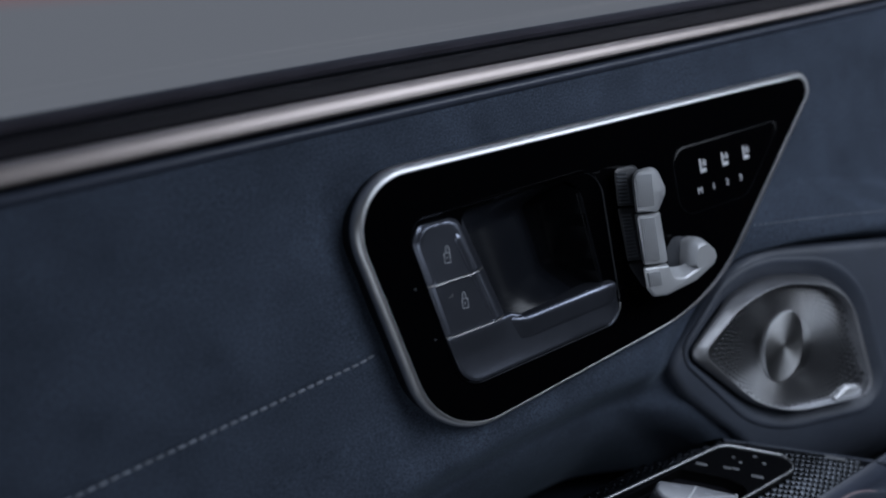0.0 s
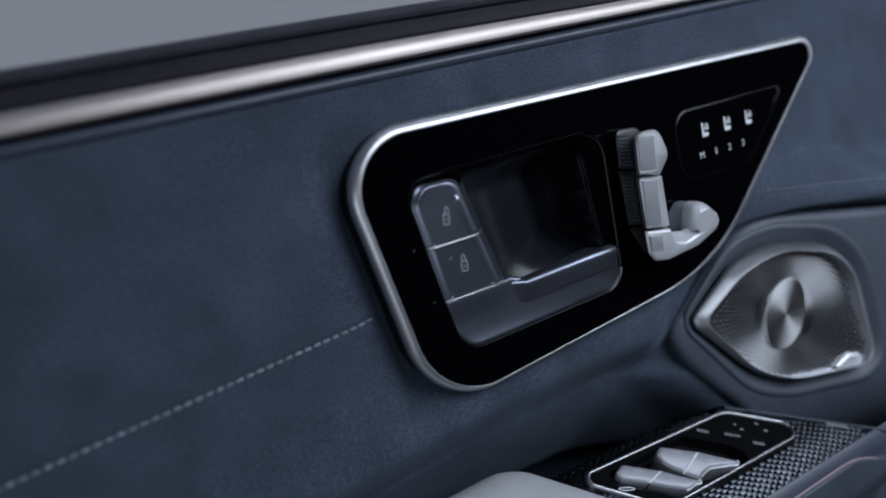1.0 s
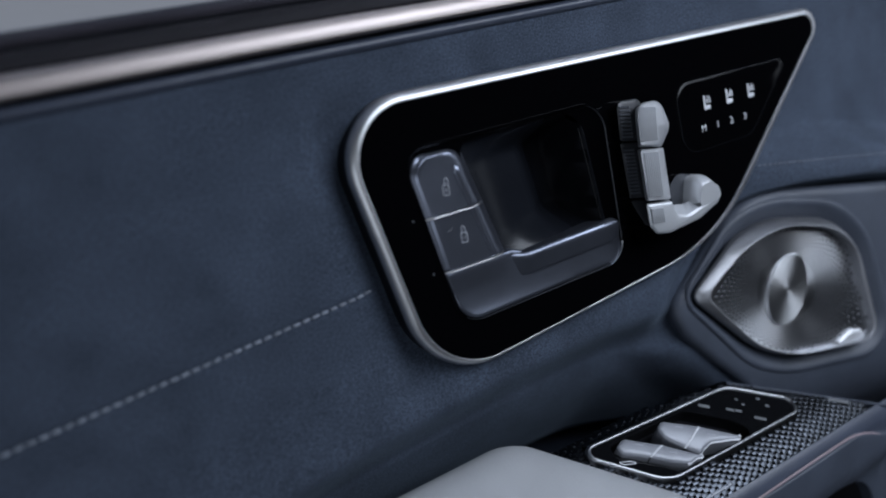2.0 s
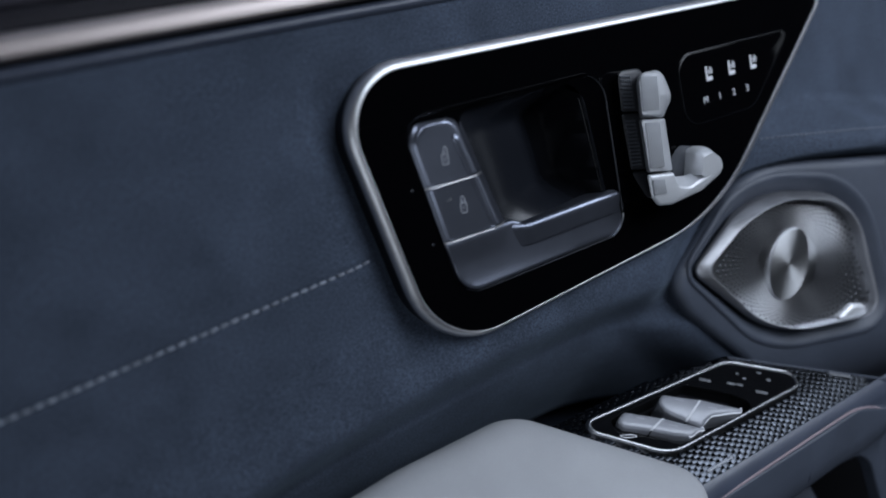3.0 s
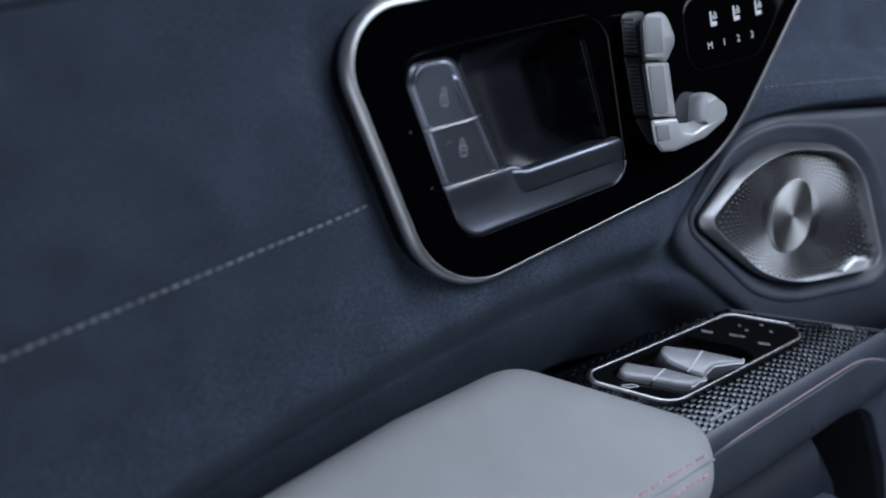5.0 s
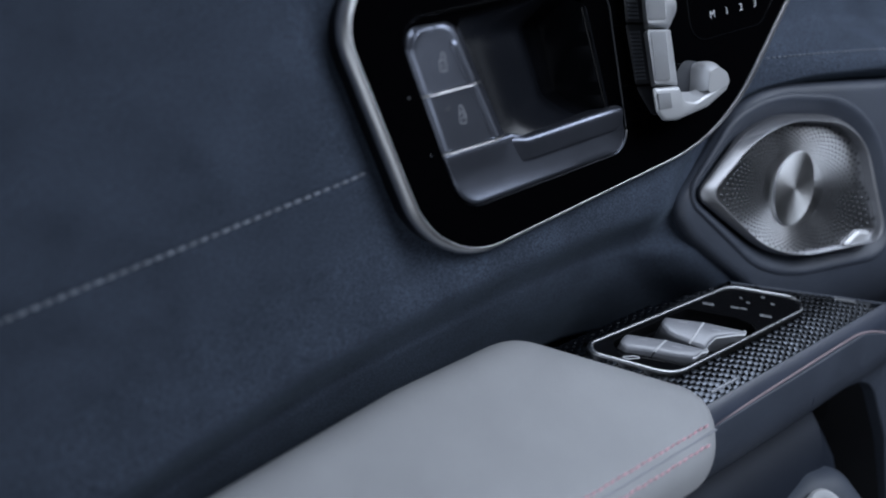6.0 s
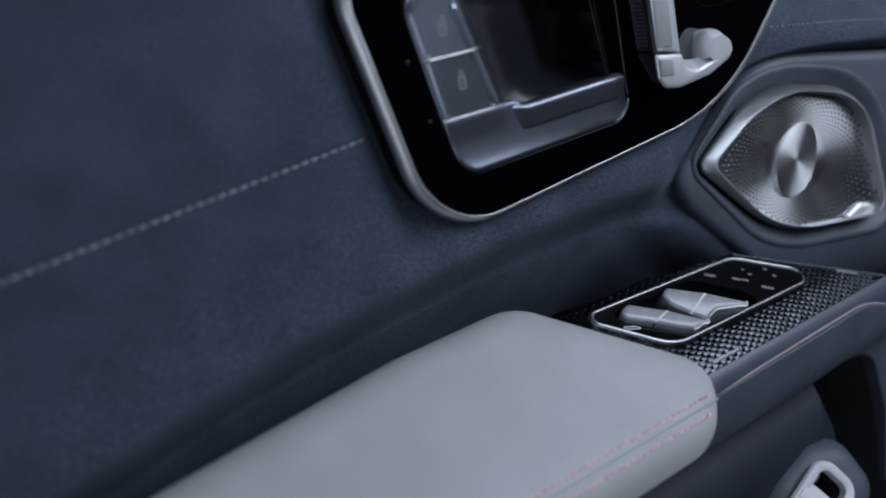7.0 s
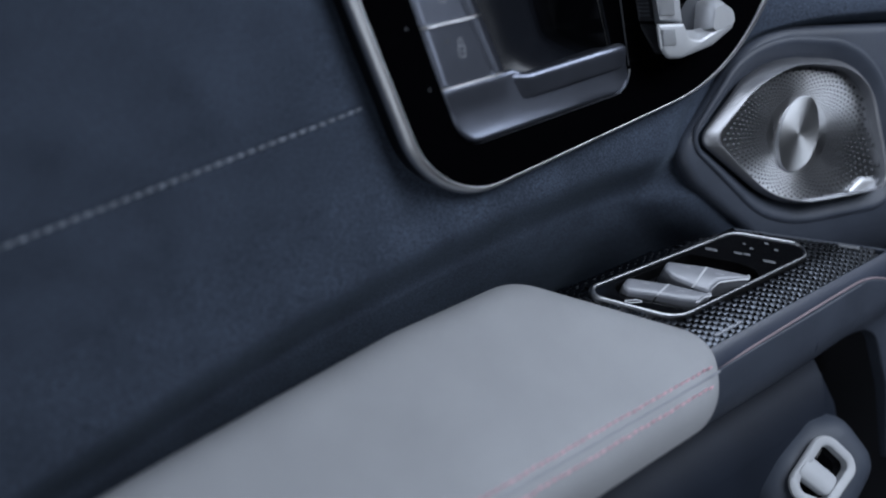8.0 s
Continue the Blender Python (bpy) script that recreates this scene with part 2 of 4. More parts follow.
def draped(outline, height, foot, edge=0.6, step=3.0):
    """A solid over an outline whose top follows height(x, y), with rounded edges; foot: the level that its sides reach."""
    bm = loft([at_h(inset(outline, i), h) for i, h in ((0, -900), (0, -edge), (edge * 0.12, -edge * 0.5), (edge * 0.45, -edge * 0.13), (edge, 0))], False, False)
    rim = [e for e in bm.edges if e.is_boundary and e.verts[0].co.z > -1e-6 and e.verts[1].co.z > -1e-6]
    bmesh.ops.triangle_fill(bm, edges=rim, use_beauty=True)
    for axis in (0, 1):
        lo, hi = min(p[axis] for p in outline), max(p[axis] for p in outline)
        for k in range(1, int((hi - lo) / step) + 1):
            at, no = [0, 0, 0], [0, 0, 0]
            at[axis], no[axis] = lo + k * step, 1
            bmesh.ops.bisect_plane(bm, geom=bm.verts[:] + bm.edges[:] + bm.faces[:], plane_co=at, plane_no=no)
    bmesh.ops.triangulate(bm, faces=bm.faces[:])
    for v in bm.verts:
        v.co.z = foot if v.co.z < -800 else v.co.z + height(v.co.x, v.co.y)
    return bm


def mesh_of(name, bm, mat, sharp=40.0):
    bmesh.ops.recalc_face_normals(bm, faces=bm.faces[:])
    for v in bm.verts:
        v.co *= 0.001
    for f in bm.faces:
        f.smooth = len(f.verts) < 5
    me = bpy.data.meshes.new(name)
    bm.to_mesh(me)
    bm.free()
    me.set_sharp_from_angle(angle=radians(sharp))
    me.materials.append(mat)
    return me


def part(name, bm, mat, parent, label="", at=None, sharp=40.0):
    ob = new(name, mesh_of(name, bm, mat, sharp))
    ob.parent = parent
    if at:
        ob.matrix_local = at
    return tagged(ob, label)


def thing(name, m, label, category, group="", kind=""):
    ob = new(name)
    ob.empty_display_size = 0.02
    ob.matrix_world = m
    return tagged(ob, label, category, group, kind)


def setting(name, bm, mat, m, label, category, sharp=40.0):
    ob = new(name, mesh_of(name, bm, mat, sharp))
    ob.matrix_world = m
    return tagged(ob, label, category, kind="structure")


def pieces(name, spots, me, parent):
    """Alike pieces on one mesh at the poses given."""
    for m in spots:
        ob = new(name, me)
        ob.parent = parent
        ob.matrix_local = m


def lerp(a, b, t):
    return a + (b - a) * t


def smooth(a, b, x):
    t = max(0.0, min(1.0, (x - a) / (b - a)))
    return t * t * (3 - 2 * t)


def steps(a, b, n):
    return [lerp(a, b, k / n) for k in range(n + 1)]


def mm(x, y, z, rx=0, ry=0, rz=0):
    return pose(x / 1000, y / 1000, z / 1000, rx, ry, rz)


# ---- the cabin round the camera, dark and plain ----
def cabin_wall(name, x0, x1, y0, y1, z0, z1, label, category):
    bm = bmesh.new()
    bmesh.ops.create_cube(bm, size=1)
    for v in bm.verts:
        v.co = Vector((lerp(x0, x1, v.co.x + 0.5), lerp(y0, y1, v.co.y + 0.5), lerp(z0, z1, v.co.z + 0.5))) * 1000
    return setting(name, bm, NEAR_BLACK, Matrix(), label, category)


cabin_wall("floor", -1.7, 2.0, -1.35, 0.42, 0.12, 0.18, "dark cloth floor of the car cabin", "floor")
cabin_wall("wall_far", -1.7, 2.0, -1.41, -1.35, 0.12, 1.4, "dark far side of the car cabin", "wall")
cabin_wall("wall_front", 2.0, 2.06, -1.41, 0.42, 0.12, 1.4, "dark front end of the car cabin", "wall")
cabin_wall("wall_rear", -1.76, -1.7, -1.41, 0.42, 0.12, 1.4, "dark rear end of the car cabin", "wall")
ceiling = bmesh.new()
for x0, x1, y0, y1 in ((-1.76, 0.20, -1.41, 0.42), (1.20, 2.06, -1.41, 0.42), (0.20, 1.20, -1.41, -0.52), (0.20, 1.20, 0.06, 0.42)):
    box(x0 * 1000, x1 * 1000, y0 * 1000, y1 * 1000, 1300, 1350, 0.05, 0.5, bm=ceiling)
setting("ceiling", ceiling, NEAR_BLACK, Matrix(), "dark cabin roof lining with a glass roof opening", "ceiling")
cabin_wall("wall_door_front", 0.72, 2.0, 0.33, 0.42, 0.12, 1.3, "dark front part of the door side", "wall")
cabin_wall("wall_door_rear", -1.7, -0.62, 0.33, 0.42, 0.12, 1.3, "dark rear part of the door side", "wall")
cabin_wall("wall_door_low", -0.62, 0.72, 0.33, 0.42, 0.12, 0.76, "dark inner side of the door below the window", "wall")

bm = bmesh.new()
bm.faces.new([bm.verts.new(p) for p in ((-6000, 3000, -1500), (9000, 3000, -1500), (9000, 3000, 2300), (-6000, 3000, 2300))])
setting("backdrop", bm, outside_mat, Matrix(), "pale grey blurred distance outside the window", "backdrop")

stripe_mat = outside_mat.copy()
stripe_mat.name = "outside_stripe"
stripe_mat.node_tree.nodes["Emission"].inputs[0].default_value = (0.30, 0.20, 0.225, 1)
bm = bmesh.new()
bm.faces.new([bm.verts.new(p) for p in ((-400, 2990, 285), (1200, 2990, 225), (1200, 2990, 262), (-400, 2990, 335))])
setting("backdrop_stripe", bm, stripe_mat, Matrix(), "faint reddish line in the blurred distance", "backdrop")

# ---- door panel: suede over a reclined face ----
def seam_v(u):
    return -10.2 - 0.084 * (-124 - u)


def belt_rise(u):
    return 116.6 + 0.0125 * u


def fold_v(u):
    """The fold under which the panel draws back towards the armrest."""
    return -80.5 - 0.0005 * (max(u, -260) + 35) ** 2 + 0.22 * min(0.0, u + 260)


def panel_w(u, v):
    d = v - fold_v(u)
    w = -12.0 + 3.6 * smooth(46, 6, d)
    low = max(0.0, -26 - d)
    w -= (25.0 * smooth(3, -26, d) + 0.62 * low + 0.0045 * low * low) * (1 - 0.5 * smooth(20, 110, u))
    gap = -129 + 0.136 * (81 - v) - u
    w -= 5.5 * math.exp(-(gap / 9) ** 2) * smooth(-95, -60, v) * smooth(84, 62, v)
    w -= 7.0 * math.exp(-((u - 30) / 55) ** 2 - ((v + 100) / 22) ** 2)
    edge = -34 - 0.0022 * max(0, u - 155) ** 2 / (1 + 0.006 * max(0, u - 155)) - 0.006 * max(0, 155 - u) ** 2
    near = smooth(105, 165, u)
    w = lerp(w, 4.5 + 0.213 * (u - 155), near * smooth(edge + 46, edge + 9, v))
    w -= 16 * near * smooth(edge + 6, edge - 1, v)
    w -= 8.0 * smooth(-15, 5, u - 70 - 0.026 * (v + 88) ** 2) * smooth(-106, -92, v) * smooth(-34, -50, v)
    side = 88 - (v + 119.5) / 1.26 - u
    w = lerp(w, -14 - 0.23 * (v + 119.5), smooth(42, 0, side) * smooth(-16, -3, side) * smooth(-98, -118, v))
    if u < -118:
        w -= 0.9 * math.exp(-((v - seam_v(u)) / 1.6) ** 2)
    w -= 1.0 * math.exp(-((v - belt_rise(u) + 12.0) / 1.4) ** 2)
    return w


def door_panel():
    us = steps(-700, 520, 200)
    vs = sorted(set(steps(-175, 107, 150) + steps(-45, -4, 40) + steps(98, 108, 14)))
    bm = loft([[(u, v + (0.0125 * u + 2.0) * smooth(60, 100, v), panel_w(u, v + (0.0125 * u + 2.0) * smooth(60, 100, v))) for v in vs] for u in us], False, False, around=False)
    hole = [f for f in bm.faces if abs(f.calc_center_median().x + 34) < 66 and abs(f.calc_center_median().y - 8) < 48]
    bmesh.ops.delete(bm, geom=hole, context="FACES")
    return bm


panel = setting("door_panel", door_panel(), SUEDE, WALL, "dark blue-grey suede upper door panel", "door panel")
xs = steps(-700, 520, 60)
roll = [(-12.1, -12.4), (-11.6, -11.2), (-10.6, -10.2), (-9.3, -9.8), (-8.1, -10.2), (-7.1, -11.3), (-6.4, -13.0), (-6.0, -16), (-5.9, -20)]
setting("trim_roll", sweep(roll, xs, lambda x: (belt_rise(x), 0)), TRIM_LEATHER, WALL, "rolled dark leather edge under the window belt strip", "trim")


def slim(x):
    """How far the belt strip narrows towards the front."""
    return 3.4 * smooth(-160, 260, x)


belt = thing("belt_strip", WALL, "satin warm silver metal strip along the window belt", "trim strip")
strip = [(-4.6, -18), (-4.55, -8.5), (-4.3, -6.6), (-3.4, -5.6), (-1.0, -5.3), (2.0, -6.0), (4.4, -7.4), (5.4, -9.4), (5.6, -14), (5.6, -20)]
part("strip", loft([[(x, belt_rise(x) - 4.6 + (y + 4.6) * (1 - slim(x) / 10.2), z) for y, z in strip] for x in xs], False, False, around=False), BELT_METAL, belt)
part("lower_lip", sweep([(-5.75, -20), (-5.6, -12.2), (-5.2, -11.6), (-4.65, -12.2), (-4.65, -20)], xs, lambda x: (belt_rise(x), 0)), RUBBER, belt, "black rubber lip")
seal = thing("window_seal", WALL, "black rubber window seal above the belt strip", "seal")
part("outer_lip", sweep([(5.65, -22), (5.7, -13), (7, -12), (9.5, -12.2), (12, -13.5), (14.5, -17), (15, -30)], xs, lambda x: (belt_rise(x) - slim(x), 0)), RUBBER, seal)
part("wiper_lip", sweep([(15.05, -32), (15.4, -24), (16.6, -20.8), (18.4, -19.8), (20.8, -21.2), (22.8, -25.5), (24, -32), (24.4, -44)], xs, lambda x: (belt_rise(x) - slim(x), 0)), FELT, seal, "dark felt wiper lip")

win = tagged(new("window_1"), "clear side window glass of the car door", "window", kind="structure")
win.matrix_world = mm(0, 355, 770, 8)
pane = part("pane", box(-640, 760, 0, 4, 0, 560, 1, 0.5), glass, win)
pane.visible_shadow = False

# ---- stitching ----
def stitch_mesh(name, length, r, mat):
    bm = bmesh.new()
    capsule(bm, (-length / 2, 0, 0), (length / 2, 0, 0), r)
    return mesh_of(name, bm, mat, 60)


seam = thing("stitched_seam", WALL, "pale grey decorative stitching across the suede panel", "stitching")
sm = stitch_mesh("stitch", 3.7, 0.66, PALE_THREAD)
pieces("stitch", [mm(u, seam_v(u), panel_w(u, seam_v(u)) + 0.75, 0, 0, 4.8 + random.uniform(-4, 4)) for u in [-126 - 4.9 * k for k in range(98)]], sm, seam)
seam2 = thing("stitched_seam", WALL, "tone on tone dark stitching beside the loudspeaker", "stitching")
sm2 = stitch_mesh("stitch", 2.6, 0.45, DARK_THREAD)


def seam2_v(u):
    return -13.0 - 0.135 * (u - 156) - 0.0002 * (u - 156) ** 2


pieces("stitch", [mm(u, seam2_v(u), panel_w(u, seam2_v(u)) + 0.4, 0, -9, -9) for u in [152 + 3.6 * k for k in range(58)]], sm2, seam2)

# ---- black control plate with its bezel ----
plate = thing("control_plate", WALL, "gloss black door control plate with satin metal bezel", "control plate")
outer = rounded([(-132.2, 82.0, 34), (-107.3, -67.7, 43), (111.2, -49.4, 135), (241.5, 79.2, 12)], 16)
inner = rounded([(-126.6, 76.6, 29), (-102.3, -64.3, 40), (101.0, -48.0, 125), (230.0, 74.4, 8.5)], 16)
part("bezel", loft([at_h(mixed(outer, inner, t), h) for t, h in ((0.0, -5.5), (0.0, -4.4), (0.02, -3.5), (0.08, -2.6), (0.18, -1.6), (0.32, -0.7), (0.48, -0.05), (0.62, 0.32), (0.76, 0.5), (0.88, 0.58), (0.95, 0.48), (1.0, -0.4))], False, False), BEZEL_METAL, plate, "satin metal bezel")
part("skirt", loft([at_h(mixed(outer, inner, t), h) for t, h in ((0.12, -18), (0.12, -6.5), (0.05, -5.0))], False, False), DARK_PLASTIC, plate, "dark skirt behind the bezel")
cup = rounded([(-99.5, 53.5, 12), (-85.5, -40.6, 15), (28.2, -38.4, 14), (29.5, 54.0, 16)], 10)


def plate_face():
    bm = bmesh.new()
    loops = []
    for o in (inset(inner, -0.3), cup):
        vs = [bm.verts.new((x, y, 0)) for x, y in o]
        loops += [bm.edges.new((vs[k - 1], vs[k])) for k in range(len(vs))]
    bmesh.ops.triangle_fill(bm, edges=loops, use_beauty=True)
    return bm


part("face", plate_face(), GLOSS_BLACK, plate, "gloss black face")

# ---- inner door handle ----
handle = thing("door_handle", WALL, "dark satin inner door handle with two lock buttons", "door handle")
bowl = rounded([(-66, 51, 8), (-54, -32, 10), (22, -33, 16), (14.5, 52.0, 16)], 10)


def column_edge(v):
    """The two sides of the button column at a height."""
    return lerp(-97.2, -88.6, (50 - v) / 60), lerp(-61.8, -49.6, (50 - v) / 60)


def bowl_h(u, v):
    """A floor that falls away from the button column and turns up at the far end."""
    a, b = column_edge(v)[1], lerp(14.0, 18.0, (50 - v) / 60)
    s = (u - a) / (b - a)
    deep = (18.0 * smooth(-0.12, 0.72, s) + 17.0 * smooth(0.52, 0.86, s)) * smooth(1.0, 0.95, s)
    return lerp(-4.6 - 0.085 * (v + 9), -2.8, max(0.0, min(1.0, s))) - deep * smooth(53, 36, v) * smooth(-20, 2, v)


part("recess", loft([at_h(cup, 0), at_h(inset(cup, 0.6), -0.5), at_h(inset(cup, 1.2), -1.0), at_h(inset(bowl, -1.0), -2.4), at_h(bowl, -3.0)], False, False), GLOSS_BLACK, handle, "dark moulded recess edge")
# one bowl cut in two; the far half's darker colour stands for shade
for keep, name, mat, label in ((-1, "bowl", BOWL_PLASTIC, "dark satin finger bowl"), (1, "cavity", BOWL_SHADE, "far half of the finger bowl, coloured darker for shade")):
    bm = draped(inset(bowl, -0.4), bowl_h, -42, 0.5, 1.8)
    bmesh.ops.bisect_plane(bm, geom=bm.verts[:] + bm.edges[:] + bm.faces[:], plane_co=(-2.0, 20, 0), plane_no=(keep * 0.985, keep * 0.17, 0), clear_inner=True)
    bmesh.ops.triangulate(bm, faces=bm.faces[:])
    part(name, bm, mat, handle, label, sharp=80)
part("lip", loft([at_h(inset(cup, i), h) for i, h in ((-0.7, -0.3), (-0.5, 0.35), (0.1, 0.4), (0.5, -0.5), (0.6, -3))], False, False), GLOSS_BLACK, handle)


def column_piece(v0, v1, r_top, r_low, margin=0.8, lift=0.0):
    """A slanted button between two heights of the column, with a rounded ridge and a chamfer towards the recess."""
    (l0, r0), (l1, r1) = column_edge(v0), column_edge(v1)
    low = rounded([(l1, v1, r_top), (l0, v0, r_low), (r0, v0, min(0.8, r_low)), (r1, v1, max(r_top * 0.7, min(0.8, r_low)))], 8)
    top = rounded([(l1 + 3.6, v1 - (3.8 if r_top > 2 else margin), max(r_top - 2, r_low)), (l0 + 3.4, v0 + margin, r_low), (r0 - 9.2, v0 + margin, 1.2 * r_low), (r1 - 9.6, v1 - (3.0 if r_top > 2 else margin), max(r_top * 0.6, r_low))], 8)

    def ring(t, h):
        row = []
        for x, y in mixed(low, top, t):
            l, r = column_edge(y)
            side = smooth(0.1, 0.75, (x - l) / (r - l))
            row.append((x, y, (h * lerp(0.2, 1.0, side) if h < 0 else h) + lift - (1 - t) * 0.085 * (y + 9) * side))
        return row
    return loft([at_h(low, -24)] + [ring(t, h) for t, h in ((0.0, -4.9), (0.02, -4.0), (0.07, -3.3), (0.16, -2.5), (0.3, -1.5), (0.46, -0.5), (0.6, 0.25), (0.72, 0.75), (0.84, 0.98), (0.93, 0.96), (1.0, 0.8))] + [at_h(inset(top, min(1.6, 6 * margin)), 0.77 + lift), at_h(inset(top, min(3.2, 8 * margin)), 0.74 + lift)], False, True)


def strokes(lines, r, h):
    """Raised lines drawn from point to point."""
    bm = bmesh.new()
    for row in lines:
        for p, q in zip(row, row[1:]):
            capsule(bm, (*p, h), (*q, h), r)
    return bm


def padlock(u, v, open_by):
    """A padlock with a car's roofline beside it, as thin raised lines."""
    body = [(u - 1.9, v - 4.8), (u + 1.5, v - 5.2), (u + 1.9, v - 0.2), (u - 1.5, v + 0.2), (u - 1.9, v - 4.8)]
    bow = [(u - 0.9 + open_by, v + 0.2), (u - 0.8 + open_by, v + 2.6), (u + 0.1 + open_by, v + 3.7), (u + 1.2 + open_by, v + 2.6), (u + 1.2 + open_by, v + 0.2)]
    return strokes([body, bow, [(u - 0.3, v - 3.2), (u + 0.4, v - 1.8)]], 0.36, 0.72)


buttons = []
for v0, v1, rt, rl, spot, bow in ((18.5, 51.0, 11, 0.8, (-79.0, 32.4), 0.9), (-10.2, 17.7, 0.8, 0.8, (-74.2, 6.6), 0.0)):
    b = part("lock_button", column_piece(v0, v1, rt, rl, 0.25), BUTTON_METAL, handle, "dark satin lock button", sharp=60)
    buttons.append(b)
    part("lock_symbol", padlock(*spot, bow), GREY_PRINT, b, "pale padlock symbol")
    if v0 < 0:
        part("lock_symbol", strokes([[(-83.2, 9.4), (-80.2, 10.2)], [(-80.6, 11.2), (-80.2, 10.2), (-81.0, 9.2)]], 0.3, 0.72), DIM_PRINT, b, "pale arrow symbol")
for b, v0, v1 in ((buttons[0], 40.8, 19.0), (buttons[1], 17.2, -7.0)):
    rows = []
    for v in steps(v0, v1, 16):
        u, wide = lerp(-71.4, -59.4, (40.8 - v) / 50), lerp(2.3, 1.0, (40.8 - v) / 48) * math.sqrt(max(0.02, min(1.0, (v0 - v) / 2.2 if v0 > 30 else 1.0)))
        rows.append([(u + wide * math.cos(a), v + 0.23 * wide * math.cos(a), 0.74 + 0.55 * wide * math.sin(a)) for a in steps(0, math.pi, 8)])
    part("ridge", loft(rows, False, False, around=False), BUTTON_METAL, b, "soft raised ridge", sharp=80)
for v in (18.1, -10.7):
    part("joint_line", column_piece(v - 0.42, v + 0.42, 0.1, 0.1, 0.03, 0.22), SATIN_CHROME, handle, "bright joint line")
foot = rounded([(-88.9, -10.6, 1.0), (-83.4, -39.0, 13), (27.2, -37.6, 13), (28.0, -15.0, 4), (-30, -17.0, 12), (-46, -10.4, 2)], 9)


def foot_h(u, v):
    """A nearly level ledge that turns up softly towards its lower edge."""
    return -0.6 - 0.02 * (v + 38) + lerp(2.3, 1.1, smooth(-70, 5, u)) * math.exp(-(v + 38) / 8) + 0.9 * smooth(-25, -11, v) * smooth(-48, -58, u) + 0.5 * math.exp(-((u + 86) / 5) ** 2)


part("surround", draped(foot, foot_h, -24, 1.7, 2.5), BUTTON_METAL, handle, "dark satin foot of the handle", sharp=60)
grip_o = rounded([(-54.6, -10.5, 1.2), (-52.0, -26.2, 11), (24.2, -25.0, 5), (26.4, -12.2, 3.4), (-40, -13.6, 12)], 8)


def grip_h(u, v):
    """A bar with a lit upper roll; its end sinks towards the button column."""
    top = lerp(-13.0, -12.0, (u + 40) / 66) if u > -40 else lerp(-10.6, -13.0, (u + 52) / 12)
    down = top - v
    return lerp(-2.6, 2.6, smooth(-55, -36, u)) - 0.16 * max(0.0, 3.4 - down) ** 2 - 0.10 * max(0.0, down - 3.4)


part("grip", draped(grip_o, grip_h, -16, 1.2, 1.6), BUTTON_METAL, handle, "dark satin pull grip", sharp=60)


def thin_line(points, h, w, rise):
    return loft([[(x + w * k, y, h + z) for k, z in ((-1, -0.6), (-0.8, 0.0), (0, rise), (0.8, 0.0), (1, -0.6))] for x, y in points], False, False, around=False)


line = list(inset(cup, 0.5))
part("cup_line", loft([[(x + ox, y + oy, 0.3 + oz) for ox, oy, oz in ((-0.45, 0, -1.2), (-0.4, 0.2, 0.1), (0.0, 0.0, 0.35), (0.4, -0.2, 0.1), (0.45, 0, -1.2))] for x, y in line[16:24]], False, False, around=False), BASE_GREY, handle, "thin dark edge")
# same rim at the corner, its highlight put in as brighter metal
part("cup_line", thin_line(line[23:32], 0.3, 0.5, 0.45), SATIN_CHROME, handle, "corner of the thin edge, in brighter metal for its highlight")
part("side_line", thin_line(line[32:42], 0.0, 0.35, 0.3), BASE_GREY, handle, "thin dark edge")
part("bowl_edge", thin_line([(lerp(12.0, 17.4, k / 8), lerp(42, -12, k / 8)) for k in range(9)], -2.6, 0.3, 0.25), EDGE_BLACK, handle, "thin dark edge")
crest = [(column_edge(v)[1] - 0.2, v) for v in steps(46.5, -10.0, 12)]
part("crest_rim", loft([[(x + ox, y, -4.2 - 0.085 * (y + 9) + oz) for ox, oz in ((-0.5, -0.6), (-0.4, 0.2), (0.0, 0.4), (0.4, 0.1), (0.5, -0.8))] for x, y in crest], False, False, around=False), BUTTON_METAL, handle, "rounded dark edge")
for v, u in ((-9.1, -95.2), (19.4, -100.0)):
    part("indicator_dot", box(u - 0.6, u + 0.6, v - 0.6, v + 0.6, 0.02, 0.25, 0.6, 0.1), BASE_GREY, handle)

# ---- seat adjuster ----
seat = thing("seat_adjuster", WALL, "silver seat shaped adjuster switch on the black plate", "switch")


def moved(outline, dx, dy):
    return rounded([(x + dx, y + dy, r) for x, y, r in outline.corners], outline.seg)


def undercut(o, h0, h1, edge, lean=1.0):
    """A cap with a rounded edge whose foot draws back underneath."""
    k = (h1 - h0) * lean
    return loft([at_h(moved(o, k, -0.24 * k), h0), at_h(moved(o, edge * lean, 0), h1 - edge), at_h(inset(o, edge * 0.2), h1 - edge * 0.35), at_h(inset(o, edge * 0.7), h1), at_h(inset(o, edge + 1.2), h1 + 0.3)], True, True)


# the dark seat shape behind
part("base_headrest", undercut(rounded([(33.6, 51.4, 4.5), (32.0, 29.6, 1.5), (48, 26.6, 1.5), (52, 50.0, 5)], 6), 0.1, 7, 1.0), REAR_DARK, seat, "dark rear headrest")
part("base_backrest", undercut(rounded([(32.2, 28.6, 1), (33.0, -3.4, 1), (50, -7, 1), (48, 25.6, 1)], 5), 0.1, 6.4, 1.0), REAR_DARK, seat, "dark rear backrest")
part("base_cushion", undercut(rounded([(33.1, -4.4, 1), (36.0, -11, 5), (42.0, -22.5, 5), (60, -24, 4), (66, -14, 4), (50, -8, 1)], 5), 0.1, 6.2, 1.2), REAR_DARK, seat, "dark rear cushion")
